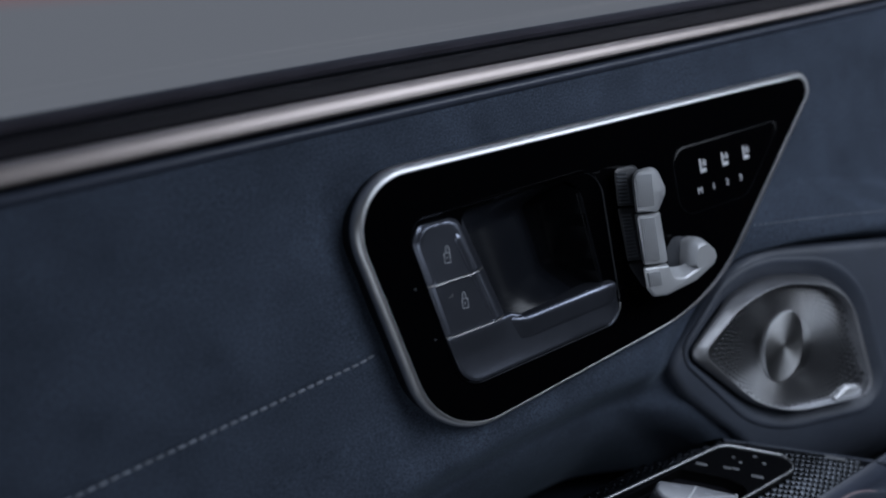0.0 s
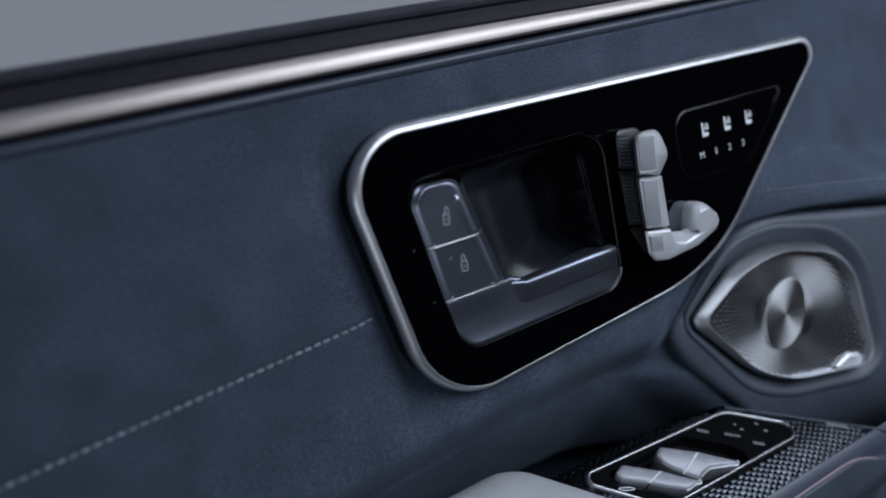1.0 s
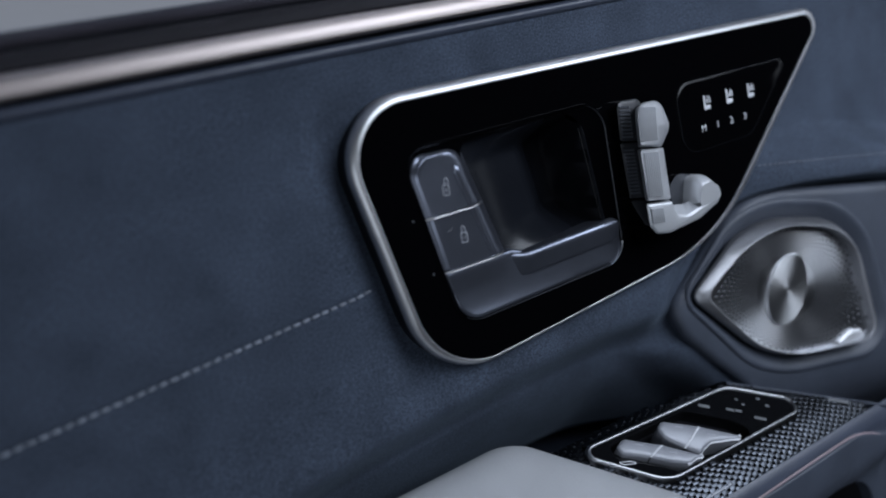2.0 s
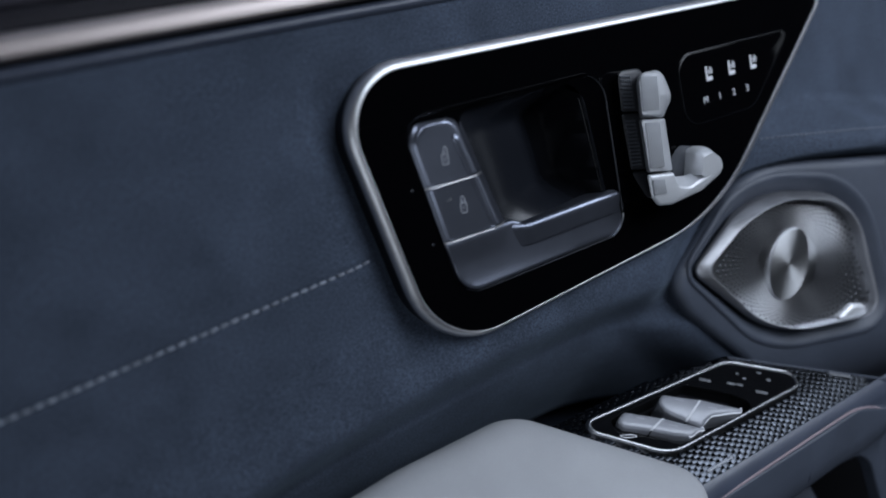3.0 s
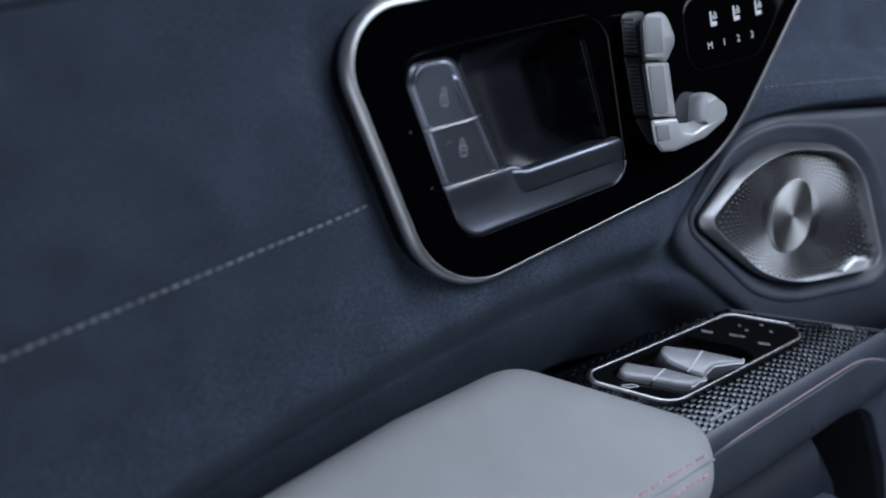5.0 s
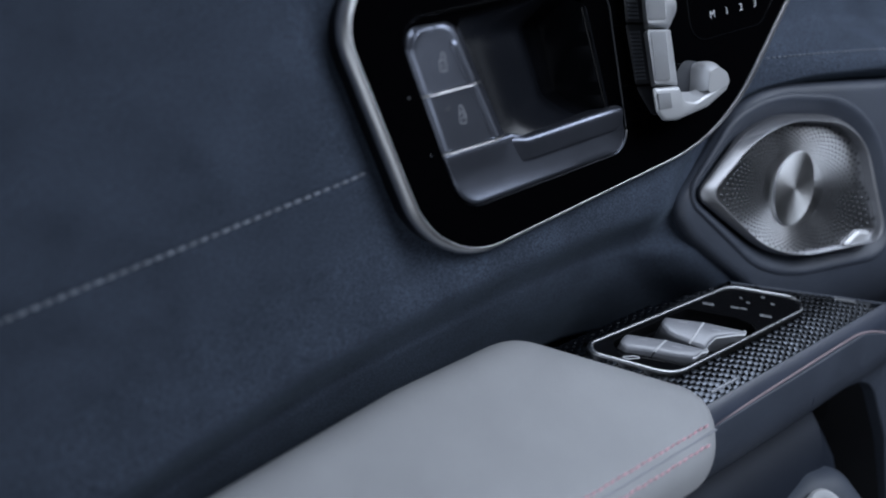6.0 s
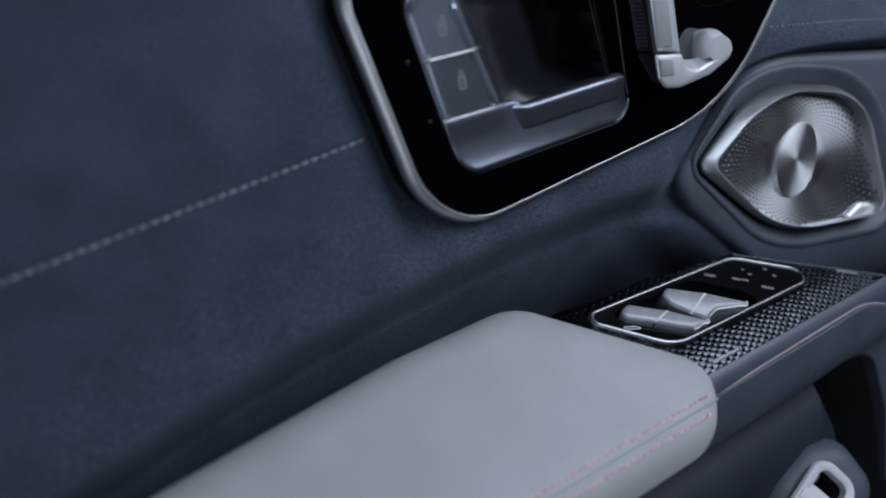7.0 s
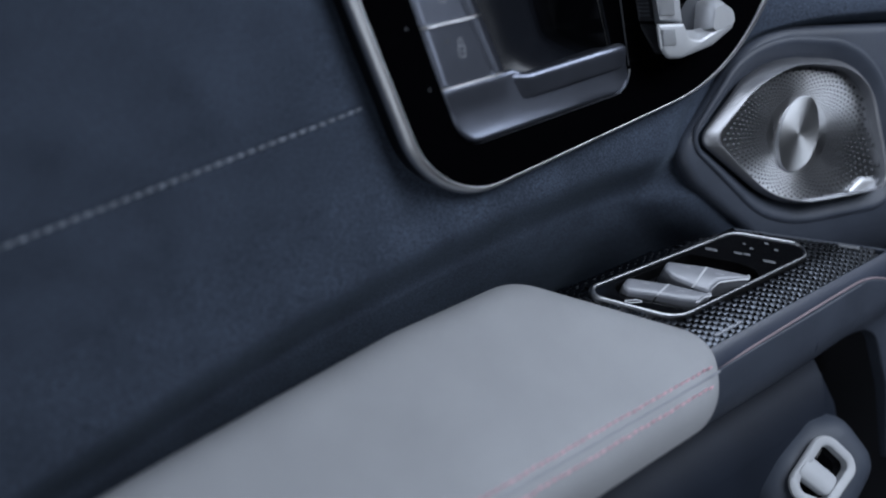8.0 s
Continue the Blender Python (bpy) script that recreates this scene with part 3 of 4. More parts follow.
part("base_knob", undercut(rounded([(66, -15, 2), (65.0, -6.0, 4), (71.0, -1.4, 4), (80, -4.0, 5), (84, -13, 4)], 6), 0.1, 7.0, 2.0), BASE_GREY, seat, "grey rear knob")
part("stem", box(47, 54, -14, 20, 5, 14.6, 2), DARK_PLASTIC, seat)


# the silver seat shape in front: a body that rises to a ribbed strip
def padded(body, strip, h2):
    """A pad whose sides fall away steeply from the strip and draw back underneath."""
    rings = []
    for t, h in ((0.0, 8.5), (0.0, 12.0), (0.05, 14.0), (0.14, 16.0), (0.3, 18.2), (0.55, 20.0), (0.82, 21.2), (0.94, 21.6), (1.0, 21.75)):
        k = 21.6 - h
        rings.append([(x + 0.80 * k, y - 0.18 * k, h + h2 - 21.6) for x, y in mixed(body, strip, t)])
    return loft(rings, True, True)


head = part("headrest", padded(rounded([(33.8, 49.4, 6.5), (32.2, 26.0, 1.2), (48.8, 22.4, 3.5), (58.2, 32.5, 7), (52.5, 49.0, 9)], 7),
                               rounded([(34.0, 48.2, 5), (32.5, 27.2, 1.2), (44.0, 24.8, 1.5), (47.0, 35.0, 5), (47.6, 46.4, 4)], 7), 21.6), SILVER, seat)
back = part("backrest", padded(rounded([(32.0, 25.0, 1.2), (32.2, -4.8, 1.2), (51.2, -8.4, 1.2), (50.9, 21.8, 1.4)], 6),
                               rounded([(32.3, 23.9, 1.5), (32.5, -3.8, 1.5), (42.6, -5.8, 1.5), (45.6, 21.2, 1.5)], 6), 20.8), SILVER, seat)
cush_o = rounded([(32.8, -6.0, 1.2), (33.2, -19, 3), (37.0, -24.6, 5), (47, -26.6, 4), (71, -25.0, 10), (88.6, -19.0, 5), (90.4, -14.6, 2.0), (76, -16.6, 4), (62, -19.8, 9), (54.0, -17.2, 4), (51.4, -9.2, 1.2)], 6)
cush_b = rounded([(38.6, -7.4, 1.2), (39.0, -19, 3), (43, -24.6, 5), (52, -26.6, 4), (75, -25.0, 10), (89.6, -19.0, 5), (91.6, -13.4, 2.0), (78, -14.6, 4), (66, -15.0, 9), (57.6, -13.4, 4), (55.4, -9.2, 1.2)], 6)
cush = part("cushion", loft([at_h(cush_b, 12), at_h(mixed(cush_b, cush_o, 0.8), 17.2), at_h(cush_o, 18.4), at_h(inset(cush_o, 0.3), 19.2), at_h(inset(cush_o, 1.0), 19.7), at_h(inset(cush_o, 2.0), 19.9)], True, True), SILVER, seat)
knob_o = rounded([(71.2, -16.6, 1), (75.4, -1.4, 4), (84.0, -1.2, 5), (90.2, -7.5, 4), (90.6, -15.4, 1.5)], 6)
knob_t = rounded([(72.0, -16.3, 1), (75.2, -7.0, 2.5), (81.6, -6.4, 4.5), (86.6, -10.0, 3.5), (87.6, -15.4, 1.5)], 6)
knob = part("knob", loft([at_h(knob_o, 6), at_h(knob_o, 11), at_h(mixed(knob_o, knob_t, 0.04), 13), at_h(mixed(knob_o, knob_t, 0.14), 15.2), at_h(mixed(knob_o, knob_t, 0.32), 17.4), at_h(mixed(knob_o, knob_t, 0.55), 19), at_h(mixed(knob_o, knob_t, 0.8), 20.2), at_h(knob_t, 20.8), at_h(inset(knob_t, 1.2), 21.1)], True, True), SILVER, seat, "faceted silver knob")
for u0, v0, v1, du, n, h, parent in ((33.5, 28.8, 47.0, 0.09, 9, 21.6, head), (33.3, -2.4, 22.4, 0.05, 8, 20.8, back), (34.2, -17.6, -9.2, 0.0, 7, 19.9, cush)):
    for k in range(n):
        u = u0 + 1.35 * k
        rib = slab(rounded([(u - 0.38 + du * (v1 - v0) * 0.9, v1 - 0.25 * k, 0.3), (u - 0.38, v0 - 0.2 * k, 0.3), (u + 0.38, v0 - 0.2 * k, 0.3), (u + 0.38 + du * (v1 - v0) * 0.9, v1 - 0.25 * k, 0.3)], 2), [(0, h - 0.8), (0, h + 0.9), (0.2, h + 1.3)])
        part("rib", rib, SILVER, parent)
for q in range(16):
    for k in range(5):
        for v0, top, on in ((31.6, 8.2, 9), (-0.6, 7.2, 13)):
            if q < on:
                u, v = 34.2 + 1.55 * k + (0.06 if v0 > 0 else 0.0) * q, v0 + 2.05 * q - 0.28 * k
                part("nub", box(u - 0.5, u + 0.5, v - 0.65, v + 0.65, top - 1.6, top + 0.1, 0.3, 0.3), GREY_PLASTIC, seat)

# ---- memory switches ----
memory = thing("memory_switch", WALL, "gloss black seat memory and heating switch panel", "switch panel")
mem_o = rounded([(85.5, 51.0, 11), (86.5, 9.3, 12), (146.5, 9.5, 14), (188, 51.0, 4)], 9)
part("face", slab(mem_o, [(0, 0.05), (0, 0.5), (0.4, 0.8), (1.0, 0.9)]), GLOSS_BLACK, memory)
part("edge_line", loft([at_h(inset(mem_o, i), h) for i, h in ((-0.45, 0.05), (-0.4, 0.75), (0.0, 0.85), (0.05, 0.05))], False, False, loop=True), EDGE_BLACK, memory, "thin dark metal edge")


def seat_symbol(u, v):
    bm = box(u - 2.9, u - 1.4, v - 4.6, v + 3.6, 0.95, 1.05, 0.5, 0.05)
    box(u - 2.9, u + 2.4, v - 5.2, v - 2.6, 0.95, 1.06, 0.5, 0.05, bm=bm)
    for k, h in enumerate((2.8, 4.6, 3.6)):
        box(u - 0.6 + 1.35 * k, u + 0.15 + 1.35 * k, v - 1.4, v - 1.4 + h, 0.95, 1.05, 0.2, 0.05, bm=bm)
    return bm


for u in (110.0, 130.0, 149.8):
    part("seat_symbol", seat_symbol(u, 37.6), WHITE_PRINT, memory, "white seat symbol")


def letter(text, size, m, mat, parent, label=""):
    cu = bpy.data.curves.new("letter", "FONT")
    cu.body, cu.size, cu.align_x, cu.align_y, cu.extrude = text, size / 1000, "CENTER", "CENTER", 0.00003
    tmp = new("letter", cu)
    bpy.context.view_layer.update()
    me = bpy.data.meshes.new_from_object(tmp)
    bpy.data.objects.remove(tmp)
    me.materials.append(mat)
    ob = new("letter", me)
    ob.parent = parent
    ob.matrix_local = m
    return tagged(ob, label)


for text, u in (("M", 104.6), ("1", 116.9), ("2", 129.3), ("3", 141.8)):
    letter(text, 5.9, mm(u, 21.8, 1.0), WHITE_PRINT, memory, "white printed " + text)

# ---- lower door panel round the loudspeaker ----
low_o = rounded([(-89.5, 12, 22), (-80.5, -13, 30), (-45, -56, 20), (4, -152, 10), (350, -162, 5), (350, 2, 5), (-16, 72, 62)], 14)
ring_o = rounded([(-72.8, 14.6, 8), (-23, -43.5, 74), (70.0, -54.5, 14), (61, 33, 44), (-17, 53, 66)], 14)
ring_i = rounded([(-62.5, 12.2, 7), (-24.5, -40.3, 62), (57.6, -50.4, 11), (51.0, 28.0, 38), (-14, 47.4, 58)], 14)
rim_o = [(lerp(a[0], b[0], t), lerp(a[1], b[1], t)) for a, b, t in ((p, q, lerp(0.54, 1.0, smooth(-62, -25, p[0]))) for p, q in zip(ring_o, inset(ring_o, -13)))]


def low_panel():
    bm = slab(low_o, [(16, -60), (7, -26), (1.6, -12), (1.0, -8), (2.2, -5), (4.5, -3.2), (7, -2.4)], False, False)
    rim = [e for e in bm.edges if e.is_boundary and e.verts[0].co.z > -3 and e.verts[1].co.z > -3]
    vs = [bm.verts.new((x, y, -2.4)) for x, y in rim_o]
    rim += [bm.edges.new((vs[k - 1], vs[k])) for k in range(len(vs))]
    bmesh.ops.triangle_fill(bm, edges=rim, use_beauty=True)
    for y in range(-60, -160, -6):
        bmesh.ops.bisect_plane(bm, geom=bm.verts[:] + bm.edges[:] + bm.faces[:], plane_co=(0, y, 0), plane_no=(0, 1, 0))
    for v in bm.verts:
        v.co.z -= 0.009 * max(0.0, -56 - v.co.y) ** 2
    return bm


setting("lower_panel", low_panel(), DARK_LEATHER, SPK, "dark blue-grey leather lower door panel", "door panel")

speaker = thing("loudspeaker", SPK, "satin metal door loudspeaker with perforated grille", "loudspeaker")
part("surround", loft([at_h(mixed(rim_o, ring_o, t), h) for t, h in ((0.0, -2.4), (0.06, -1.5), (0.15, -0.9), (0.26, -0.8), (0.38, -1.4), (0.52, -2.5), (0.7, -4.1), (0.88, -5.9), (1.0, -7.4))], False, False), DARK_LEATHER, speaker, "dark moulded surround")


def ring_row(t, h):
    """The ring leans more steeply towards its far side."""
    return [(x, y, h * lerp(1.8, 0.5, smooth(0, -44, x + 0.25 * y))) for x, y in mixed(ring_o, ring_i, t)]


part("ring", loft([ring_row(t, h) for t, h in ((-0.02, -6), (0.0, -2.6), (0.08, -1.2), (0.28, 0.8), (0.54, 2.8), (0.76, 4.2), (0.88, 4.6), (0.96, 4.2), (1.0, 2.5), (1.0, -2))], False, False), RING_METAL, speaker, "satin metal ring")
gr_o = inset(ring_i, -0.3)
CX, CY = -0.8, -0.3


def reach(w):
    """How far the grille reaches from its centre in the direction w."""
    best = 30.0
    d = (math.cos(w), math.sin(w))
    for k in range(len(gr_o)):
        (x0, y0), (x1, y1) = gr_o[k - 1], gr_o[k]
        ex, ey = x1 - x0, y1 - y0
        det = d[0] * -ey + d[1] * ex
        if abs(det) > 1e-9:
            ax, ay = x0 - CX, y0 - CY
            r, s = (ax * -ey + ay * ex) / det, (d[0] * ay - d[1] * ax) / det
            if r > 0 and -1e-6 <= s <= 1 + 1e-6:
                best = max(best, r)
    return best


def grille_h(r):
    return -1.4 + 3.8 * (r / 64) ** 2


def grille_mesh():
    rings = []
    for k in range(16):
        t = 1 - 0.98 * k / 15
        rings.append([(CX + math.cos(w) * reach(w) * t, CY + math.sin(w) * reach(w) * t, grille_h(reach(w) * t)) for w in (2 * math.pi * j / 120 for j in range(120))])
    return loft(rings, False, True)


part("grille", grille_mesh(), GRILLE, speaker, "dished perforated metal grille", sharp=80)


def perforations():
    """Beads in spiral rows that grow with their distance from the centre."""
    bm = bmesh.new()
    m = 100
    for k in range(m):
        w = 2 * math.pi * k / m
        ray = reach(w)
        e = Vector((math.cos(w), math.sin(w)))
        s = Vector((-e.y, e.x))
        for q in range(20):
            r = 24.0 * 1.085 ** (q + (0.5 if k % 2 else 0))
            if r > ray - 1.5:
                break
            c = Vector((CX, CY)) + e * r
            a = r * 0.0225
            h = grille_h(r) - 0.05
            loft([[(*(c + e * math.cos(g) * a * f * 1.15 + s * math.sin(g) * a * f), h + z) for g in (math.pi / 3 * j for j in range(6))] for f, z in ((1.0, 0), (0.8, a * 0.22), (0.4, a * 0.33))], False, True, bm=bm)
    return bm


holes = part("bead_pattern", perforations(), BEAD_METAL, speaker, "spiral rows of small metal beads")
tagged(holes, kind="stuff")


def twisted_disc():
    rings = []
    ca, sa = math.cos(radians(-31)), math.sin(radians(-31))
    for k in range(11):
        t = 1 - k / 10 * 0.98
        ring = []
        for j in range(48):
            w = 2 * math.pi * j / 48
            x, y = math.cos(w) * t, math.sin(w) * t
            px, py = x * 16.4, y * 26.6
            h = 2.0 - 2.4 * y * (math.sqrt(x * x + 0.012) - 0.10)
            if k == 0:
                h = -4.0
            ring.append((CX + px * ca - py * sa, CY + px * sa + py * ca, h - 1.6))
        rings.append(ring)
    return loft(rings, False, True)


part("centre_disc", twisted_disc(), DISC_METAL, speaker, "twisted brushed metal centre disc")
badge = slab(rounded([(24.5, -46.6, 2), (34, -49.4, 4), (51.0, -51.6, 4), (52.0, -42.6, 4), (40, -39.4, 6)], 6), [(0, -2), (0, 2.4), (0.6, 3.4), (1.8, 4.2), (3.2, 4.5)])
part("badge", badge, SILVER, speaker, "small bright metal badge")

# ---- armrest trim with woven inlay ----
trim = thing("armrest_trim", ARM, "woven metal armrest trim with dark base", "armrest trim")
part("base", slab(rounded([(-150, -31.5, 2), (124, -31.5, 2), (41, 25.4, 2), (-20, 37.4, 2), (-150, 38, 2)], 4), [(0, -16), (0, -8.4), (0.4, -8.0), (1, -7.8)]), WEAVE_BASE, trim, "black base")
nose = [(-30.0, -8), (-30.1, -2.9), (-30.7, -2.2), (-32.2, -2.4), (-35.0, -3.7), (-37.6, -5.3), (-39.8, -7.2), (-41.0, -9.6), (-42.2, -12.4), (-45.6, -17.6), (-52.6, -28.8)]
part("edge_roll", sweep(nose, steps(-150, 190, 20)), TRIM_LEATHER, trim, "smooth dark leather edge")

pack_o = rounded([(-87.5, 29.8, 6), (-46.5, -10.6, 27), (84.5, -12.4, 8), (36, 24.8, 24)], 10)


def inside(o, x, y):
    hit = False
    for k in range(len(o)):
        (x0, y0), (x1, y1) = o[k - 1], o[k]
        if (y0 > y) != (y1 > y) and x < (x1 - x0) * (y - y0) / (y1 - y0) + x0:
            hit = not hit
    return hit


def dip(y):
    """How far the trim falls away towards its inner edge and the door."""
    return -0.0075 * max(0.0, -12 - y) ** 2 - 0.0105 * max(0.0, y - 14) ** 2


def lean(y):
    return 0.0150 * max(0.0, -12 - y) - 0.0210 * max(0.0, y - 14)


def weave_cell(bm, cx=0.0, cy=0.0, cz=0.0):
    sl = lean(cy)
    ring = lambda sx, sy, h: [(cx + x * sx, cy + y * sy, cz + h + sl * y * sy) for x, y in ((-1, -1), (1, -1), (1, 1), (-1, 1))]
    return loft([ring(2.6, 1.6, -1.2), ring(2.5, 1.52, -0.45), ring(2.05, 1.2, -0.05), ring(1.1, 0.62, 0.12)], False, True, bm=bm)


def weave():
    """The checkered weave: cells that lie nearest are pieces, the rest one mesh."""
    near, rest = [], bmesh.new()
    px, py = 3.25, 2.0
    keep = inset(pack_o, -1.2)
    for a in range(-46, 58):
        for b in range(-15, 19):
            if (a + b) % 2:
                continue
            x, y = a * px, b * py - 0.25
            if not -30.4 < y < 36 - 0.16 * max(0, x + 20) or inside(keep, x, y) or x < -148 or y > 23.6 - (x - 40.7) * 0.68:
                continue
            if y < -17 and -56 < x < 60:
                near.append(mm(x, y, dip(y) + random.uniform(-0.06, 0.04), math.degrees(math.atan(lean(y))) + random.uniform(-2, 2), random.uniform(-2, 2), random.uniform(-2, 2)))
            else:
                weave_cell(rest, x, y, dip(y))
    for m in near[300:]:
        weave_cell(rest, m.translation.x * 1000, m.translation.y * 1000, m.translation.z * 1000)
    return near[:300], rest


near_cells, rest_cells = weave()
tagged(part("weave", rest_cells, WEAVE_THREAD, trim, "woven silver threads", sharp=25), kind="stuff")
pieces("weave_tile", near_cells, mesh_of("weave_tile", weave_cell(bmesh.new()), WEAVE_THREAD, 25), trim)
part("nameplate", box(-7, 7, -1.3, 1.3, -0.4, 0.6, 0.8, 0.3), DIM_PRINT, trim, "small pale nameplate", at=mm(99.5, -17.4, dip(-17.4), 0, 0, -37))
part("nameplate_bar", box(-33, -12, -26.8, -25.3, -2.8, -1.35, 0.6, 0.3), GREY_PRINT, trim, "thin bright bar in the weave")


def pod_foot():
    """A concave leather fillet from the trim's slanted end up to the lower panel."""
    a, b = Vector((33, 31.2)), Vector((136, -38.8))
    d = (b - a).normalized()
    n = Vector((-d.y, d.x))
    rings = []
    for t in steps(10, (b - a).length, 24):
        ring = []
        for q, h in ((0, -8), (0.0, -2.0), (0.6, -1.5), (1.8, -2.0), (4, -4.6), (8, -11), (13, -20), (19, -30)):
            p = a + d * t + n * q
            ring.append((p.x, p.y, h))
        rings.append(ring)
    return loft(rings, False, False, around=False)


setting("panel_foot", pod_foot(), DARK_LEATHER, ARM, "dark leather foot of the door panel beside the trim", "door panel")

# ---- window switches ----
pack = thing("window_switch_pack", ARM, "gloss black window switch pack with satin metal frame", "switch panel")
part("frame", loft([at_h(inset(pack_o, i), h) for i, h in ((-0.3, -8), (-0.2, -0.4), (0.1, 0.5), (0.6, 1.2), (1.2, 1.55), (1.8, 1.55), (2.3, 1.2), (2.6, 0.6), (2.8, -2))], False, False), FRAME_METAL, pack, "satin metal frame")
pin = inset(pack_o, 2.7)
well_o = rounded([(-70, 24.2, 4), (-36, -8.2, 5), (29.5, -9.6, 7), (20, 4.5, 12), (-3, 22.8, 9)], 8)


def pack_face():
    bm = bmesh.new()
    loops = []
    for o in (pin, well_o):
        vs = [bm.verts.new((x, y, 0.6)) for x, y in o]
        loops += [bm.edges.new((vs[k - 1], vs[k])) for k in range(len(vs))]
    bmesh.ops.triangle_fill(bm, edges=loops, use_beauty=True)
    return bm


part("face", pack_face(), PACK_BLACK, pack, "gloss black face")
part("well", slab(well_o, [(0, 0.6), (0.6, 0.0), (1.0, -6), (3, -11)], False), NEAR_BLACK, pack, "dark finger well")


def barrel(cx, cy, top):
    """The height of a rocker that rolls down towards the seat from its crest."""
    return lambda x, y: top - 0.017 * (-0.61 * (x - cx) - 0.79 * (y - cy) - 2.5) ** 2


def edge_of(outline, x, y):
    """The distance of a point inside an outline from its edge."""
    best = 1e9
    for k in range(len(outline)):
        (x0, y0), (x1, y1) = outline[k - 1], outline[k]
        ex, ey = x1 - x0, y1 - y0
        t = max(0.0, min(1.0, ((x - x0) * ex + (y - y0) * ey) / max(ex * ex + ey * ey, 1e-9)))
        best = min(best, math.hypot(x - x0 - t * ex, y - y0 - t * ey))
    return best


def rolled(outline, height, soft=2.0):
    """A height that rolls off softly towards the outline."""
    return lambda x, y: height(x, y) - 0.8 * soft * (1 - math.sqrt(1 - (1 - min(1.0, edge_of(outline, x, y) / soft)) ** 2))


def rocker(outline, h, p, q, keep):
    """One half of a row of two rockers, cut along the line from p to q."""
    bm = draped(outline, h, -7, 0.25, 1.4)
    n = Vector((q[1] - p[1], p[0] - q[0], 0)).normalized() * keep
    bmesh.ops.bisect_plane(bm, geom=bm.verts[:] + bm.edges[:] + bm.faces[:], plane_co=Vector((*p, 0)) + n * 0.3, plane_no=n, clear_inner=True)
    bmesh.ops.triangulate(bm, faces=bm.faces[:])
    return bm


ROCKERS = (
    ("rear", (-37.0, 8.6), 5.4, (-36.4, 8.6), (-48.2, 5.9), [(-62.6, 19.4, 3), (-61.2, 14.6, 3), (-48.2, 5.6, 2), (-38.6, -2.0, 4), (-29.8, -7.8, 4), (-24.0, -7.0, 5), (-17.0, -9.0, 1.5), (-36.4, 8.8, 6), (-54.9, 22.2, 4)]),
    ("front", (-8.0, 6.6), 7.2, (-7.8, 7.6), (-25.0, 1.3), [(-32.8, 17.6, 3), (-32.4, 12, 4), (-30.6, 8.4, 2), (-25.0, 1.4, 3), (-18.8, -6.2, 1.4), (-15.8, -4.6, 3), (-9.6, -3.6, 5), (3.0, -7.8, 4), (8.2, -10.0, 1.4), (11.2, -8.6, 1.2), (-7.8, 7.6, 6), (-27, 20.6, 4)]),
)
for where, (cx, cy), top, p, q, corners in ROCKERS:
    row = rounded(corners, 5)
    h = rolled(row, barrel(cx, cy, top))
    for keep in (1, -1):
        rk = part("rocker_switch", rocker(row, h, p, q, keep), SWITCH_GREY, pack, "silver " + where + " window rocker", sharp=60)
        sx, sy = (cx - 12.5, cy + 6.0) if keep * (q[1] - p[1]) < 0 else (cx + 2.0, cy - 6.6)
        part("window_symbol", box(-2.6, 2.6, -0.5, 0.5, -0.4, 0.1, 0.4, 0.05), GREY_PRINT, rk, "small grey printed bar", at=mm(sx, sy, h(sx, sy) + 0.02, 0, 0, -36))
    line = [(lerp(p[0], q[0], k / 16), lerp(p[1], q[1], k / 16)) for k in range(17)]
    part("divider", loft([[(x + 0.79 * o, y - 0.61 * o, h(x, y) + z) for o, z in ((-0.75, -4), (-0.7, 0.15), (-0.4, 0.36), (0.4, 0.36), (0.7, 0.15), (0.75, -4))] for x, y in line], False, False, around=False), WHITE_PRINT, pack, "bright divider between two switches")
    rim = [k for k, (x, y) in enumerate(row) if 0.61 * (x - q[0]) - 0.79 * (y - q[1]) > (5.6 if where == "front" else 11.0) and y < -2.5]
    lip = [(x, y, h(x, y) + 0.75) for x, y in row[rim[0]:rim[-1] + 1]]
    part("lip", loft([[(x + 0.5 * math.cos(a), y + 0.5 * math.cos(a), z + 0.5 * math.sin(a)) for a in steps(0, 2 * math.pi, 8)[:-1]] for x, y, z in lip], True, True), WHITE_PRINT, pack, "bright front lip of the rockers")
for x, y, a, b in ((11.4, 18.9, 3.6, 1.0), (25.0, 9.6, 2.6, 0.9), (29.4, 6.6, 2.2, 0.8), (38.1, -3.6, 3.8, 1.0), (36, 8.6, 1.2, 0.7), (50.0, 0.9, 1.3, 0.8), (48.6, 7.4, 1.3, 0.7), (34.8, 13.3, 1.0, 0.6)):
    part("printed_symbol", box(-a, a, -b, b, 0.62, 0.72, 0.5, 0.05), DIM_PRINT, pack, "small grey printed symbol", at=mm(x, y, 0, 0, 0, -38))
mark_o = rounded([(-66.5, 13.6, 1.4), (-62.6, 9.8, 1.4), (-54.0, 6.8, 1.4), (-57.9, 10.6, 1.4)], 5)
part("lock_symbol", loft([at_h(mark_o, 0.63), at_h(mark_o, 0.8), at_h(inset(mark_o, 0.7), 0.8), at_h(inset(mark_o, 0.7), 0.63)], False, False, loop=True), WHITE_PRINT, pack, "white outlined symbol")

# ---- armrest pad ----
pad = thing("armrest_pad", ARM, "smooth grey leather armrest pad with red double stitching", "armrest")
pad_o = rounded([(-560, -59, 24), (-59.5, -59, 34), (-29.5, -28, 24), (-110, 56, 36), (-186, 53.5, 90), (-300, 39.5, 130), (-430, 20, 90), (-560, 6, 20)], 12)
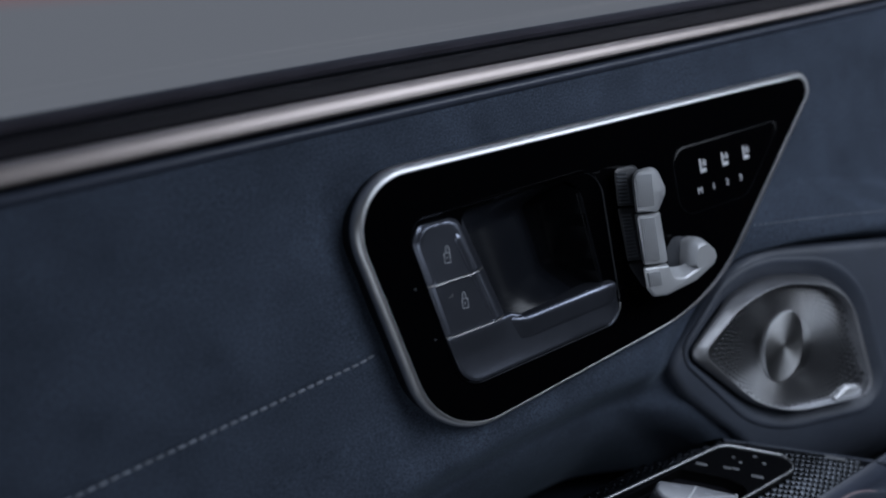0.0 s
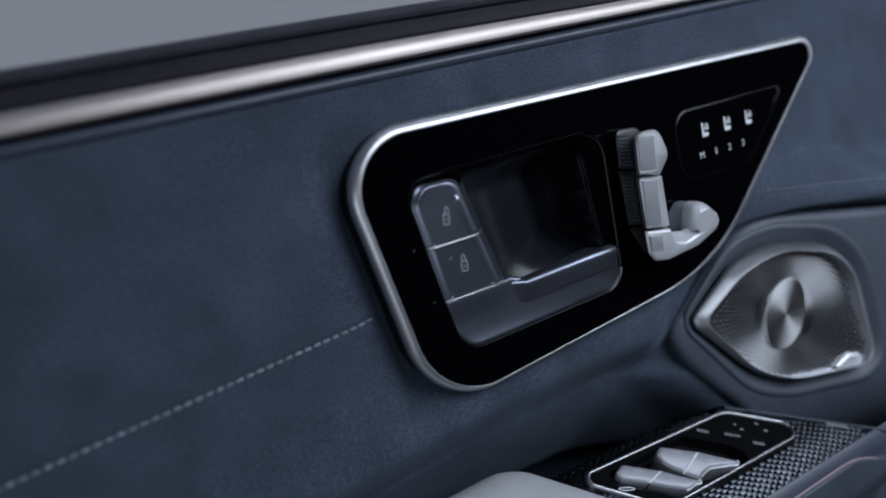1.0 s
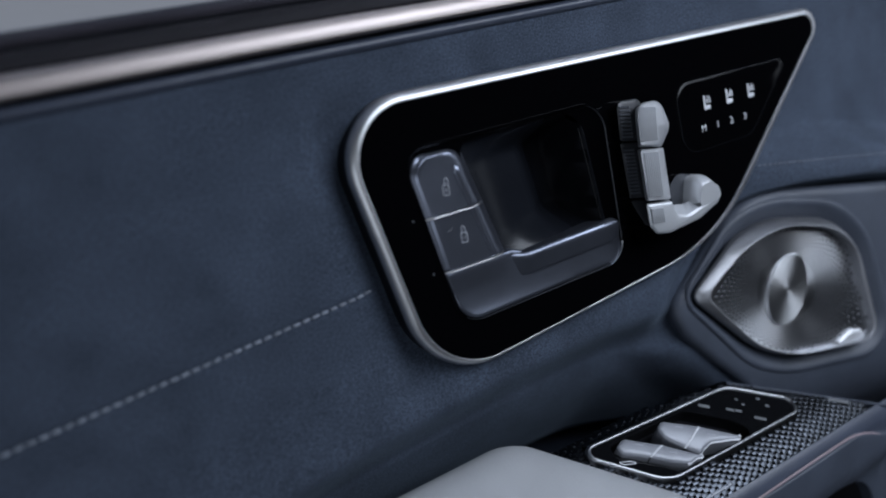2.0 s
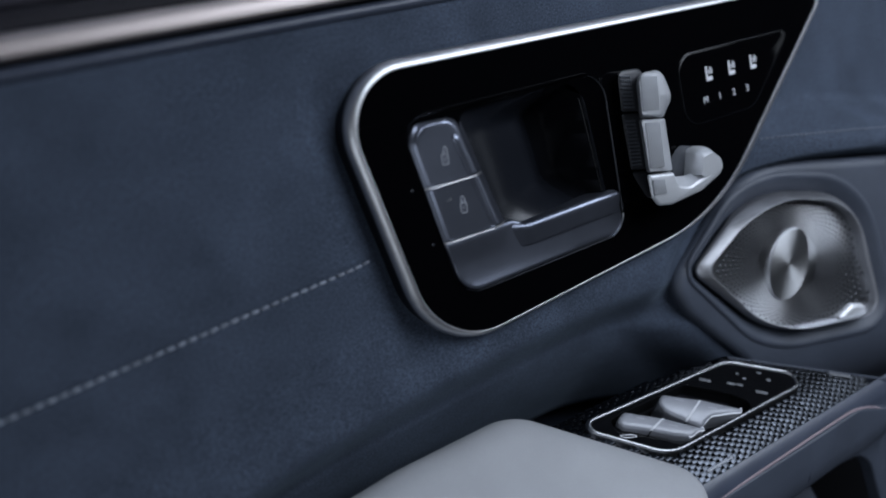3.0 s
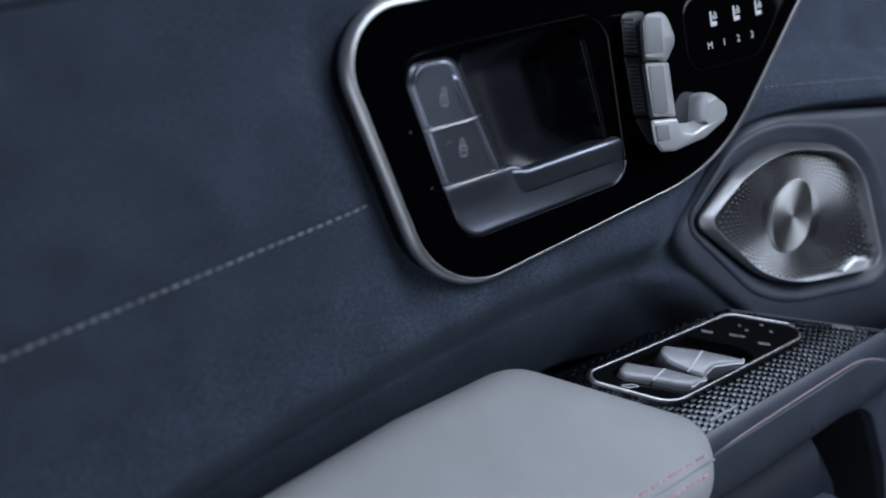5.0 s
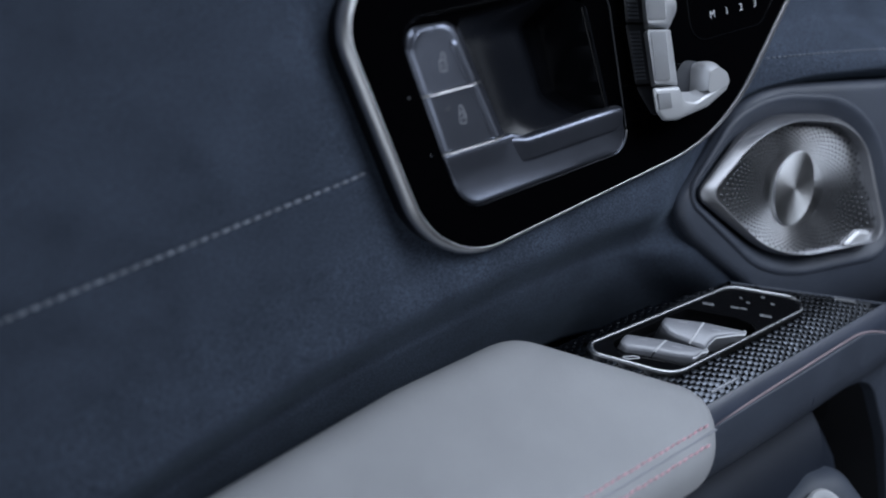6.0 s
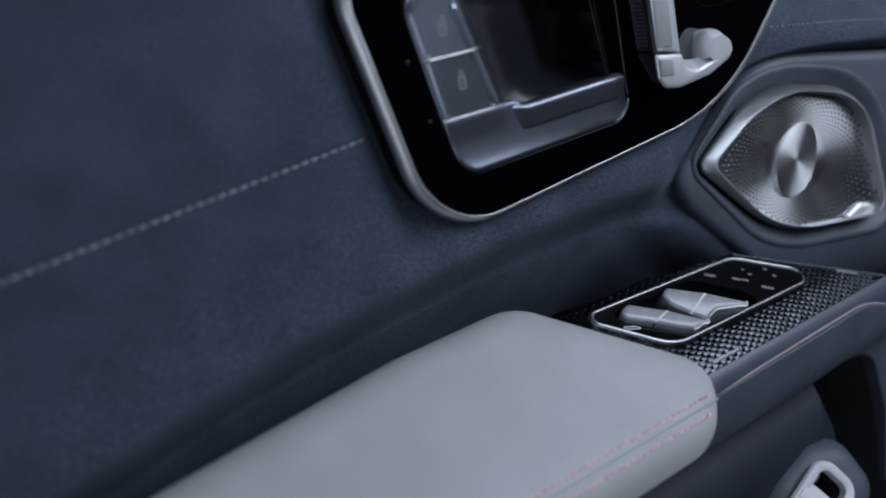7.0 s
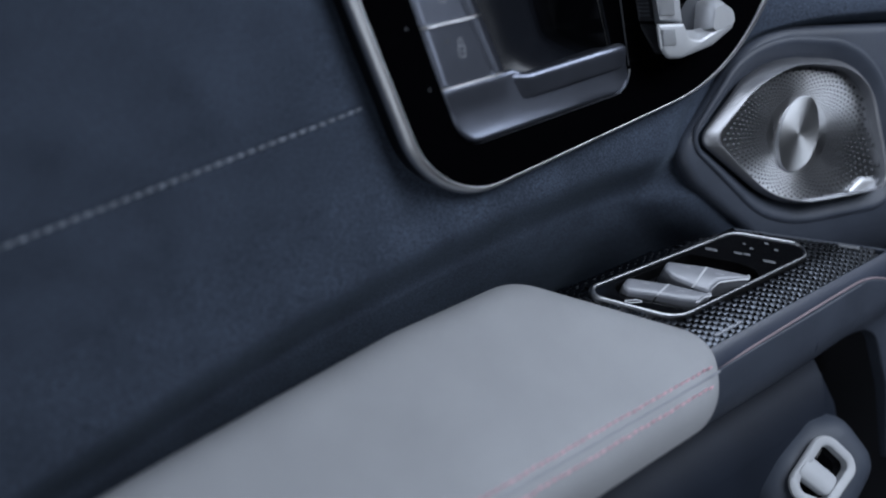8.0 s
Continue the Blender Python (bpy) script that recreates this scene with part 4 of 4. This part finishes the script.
PAD = [(-6.0, -34), (-3.6, -22), (-1.0, -12), (1.8, -5), (5.0, 0.3), (9.5, 3.8), (14.5, 5.9), (18, 6.7), (21, 7.0), (23, 7.1)]


def pad_h(y):
    """The height of the cover near its inner edge."""
    return float(np.interp(y + 59, [p[0] for p in PAD], [p[1] for p in PAD]))



def pad_mesh():
    rings = []
    wide, slim = inset(pad_o, -6.0), inset(pad_o, 9.5)
    for i, h in PAD:
        if i > 9.5:
            rings.append(at_h(inset(pad_o, i), h))
            continue
        ring = []
        for a, b in zip(wide, slim):
            low = lerp(-34, -5, smooth(-150, -37, a[0]))
            hh = max(h, low + 0.05 * (h - low))
            ii = float(np.interp(hh, [p[1] for p in PAD], [p[0] for p in PAD]))
            t = (ii + 6.0) / 15.5
            ring.append((lerp(a[0], b[0], t), lerp(a[1], b[1], t), hh))
        rings.append(ring)
    return loft(rings, False, True)


part("cover", pad_mesh(), GREY_LEATHER, pad, sharp=70)
bm = bmesh.new()
capsule(bm, (-540, -46.4, pad_h(-46.4) - 0.25), (-54, -45.4, pad_h(-45.4) - 0.25), 0.6, 6)
part("seam", bm, GREY_PRINT, pad, "sunk dark seam")
rs = stitch_mesh("stitch", 3.3, 0.55, RED_THREAD)
spots = []
for k in range(70):
    x = -59 - 4.0 * k
    for y in (-41.8, -49.6):
        y += random.uniform(-0.2, 0.2) - 0.004 * (-60 - x)
        if y < -45 and k < 1:
            continue
        spots.append(mm(x - (1.5 if y < -45 else 0), y, pad_h(y) + 0.12, 0, 0, random.uniform(4, 12)))
pieces("stitch", spots, rs, pad)


# ---- armrest side, pocket and pull ----
band_o = rounded([(-400, 3.4, 2), (-400, -27, 2), (-104, -29.5, 2), (42, -32.0, 24), (76, -29.0, 24), (110, -38, 26), (124, -90, 30), (130, -150, 3), (320, -150, 3), (320, -44, 2), (130, -10, 40), (92, 5.0, 30), (40, 4.2, 30)], 8)
setting("armrest_side", draped(band_o, lambda x, y: -8.0 * smooth(-10, -36, y) ** 2 - 0.5 * max(0.0, x - 124) * smooth(-10, -40, y), -16, 1.6, 9.0), DARK_LEATHER, BAND, "dark leather side of the armrest above the pocket", "armrest side")
piping = thing("piping", BAND, "thin muted red piping along the armrest side", "piping")
bm = bmesh.new()
cord = [(x, lerp(4.4, 6.4, smooth(-60, 75, x)) - 0.0085 * max(0.0, x - 78) ** 2, -1.0) for x in steps(-120, 150, 54)]
loft([[(x, y + 0.75 * math.cos(a), z + 0.75 * math.sin(a)) for a in (math.pi / 4 * k for k in range(8))] for x, y, z in cord], True, True, bm=bm)
part("cord", bm, PIPING, piping)
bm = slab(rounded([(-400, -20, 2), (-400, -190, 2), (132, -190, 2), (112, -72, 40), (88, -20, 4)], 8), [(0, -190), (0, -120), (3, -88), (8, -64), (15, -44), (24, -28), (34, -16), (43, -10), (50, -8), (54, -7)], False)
setting("pocket_wall", bm, SHADED_LEATHER, BAND, "moulded leather wall of the door pocket, coloured darker for shade", "door pocket")
# sheet behind the opening, near black to give the pocket its deep shade
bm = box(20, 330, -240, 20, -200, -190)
setting("pocket_back", bm, NEAR_BLACK, BAND, "near-black sheet standing for the shade deep in the door pocket", "door pocket")

pull = thing("release_switch", PULL, "grey release switch with bright metal ring", "switch")
part("mount", slab(rounded([(-62, -10, 14), (-20, -50, 16), (24, -36, 18), (25, 0, 18), (0, 13, 20), (-30, 8, 24)], 8), [(-2, -70), (-1.5, -18), (0, -11), (3, -6), (7, -2.8), (11, -1.3), (15, -0.8)], False), MOUNT_GREY, pull, "grey moulded mount")
ring2 = rounded([(-46.4, -9, 11), (-28, -34.6, 11), (8.4, -27.4, 11), (3.0, 3.0, 11)], 9)
part("ring", loft([at_h(inset(ring2, i), h) for i, h in ((0, -1), (0.2, 0.6), (1.2, 1.6), (4.6, 1.7), (5.8, 0.8), (6.2, -5))], False, False), PALE_GREY, pull, "pale satin ring", at=mm(-2.2, 1.4, 4))
# flat plate on the mount, black to stand for the hole's shade
part("well", slab(inset(ring2, 6.0), [(0, -4.4), (0.2, -4.2), (0.5, -4.1)]), GLOSS_BLACK, pull, "flat black plate for the shaded hole", at=mm(-2.2, 1.4, 4))
part("button", draped(rounded([(-30, -7, 3), (-23.5, -27, 3), (-8.5, -24.5, 3), (-14, -4, 3)], 7), lambda x, y: 2.6 - 0.035 * (x + 22 + 0.28 * (y + 15)) ** 2, -5, 1.2, 2.5), PALE_GREY, pull, "silver button", at=mm(-2.2, 1.4, 4))
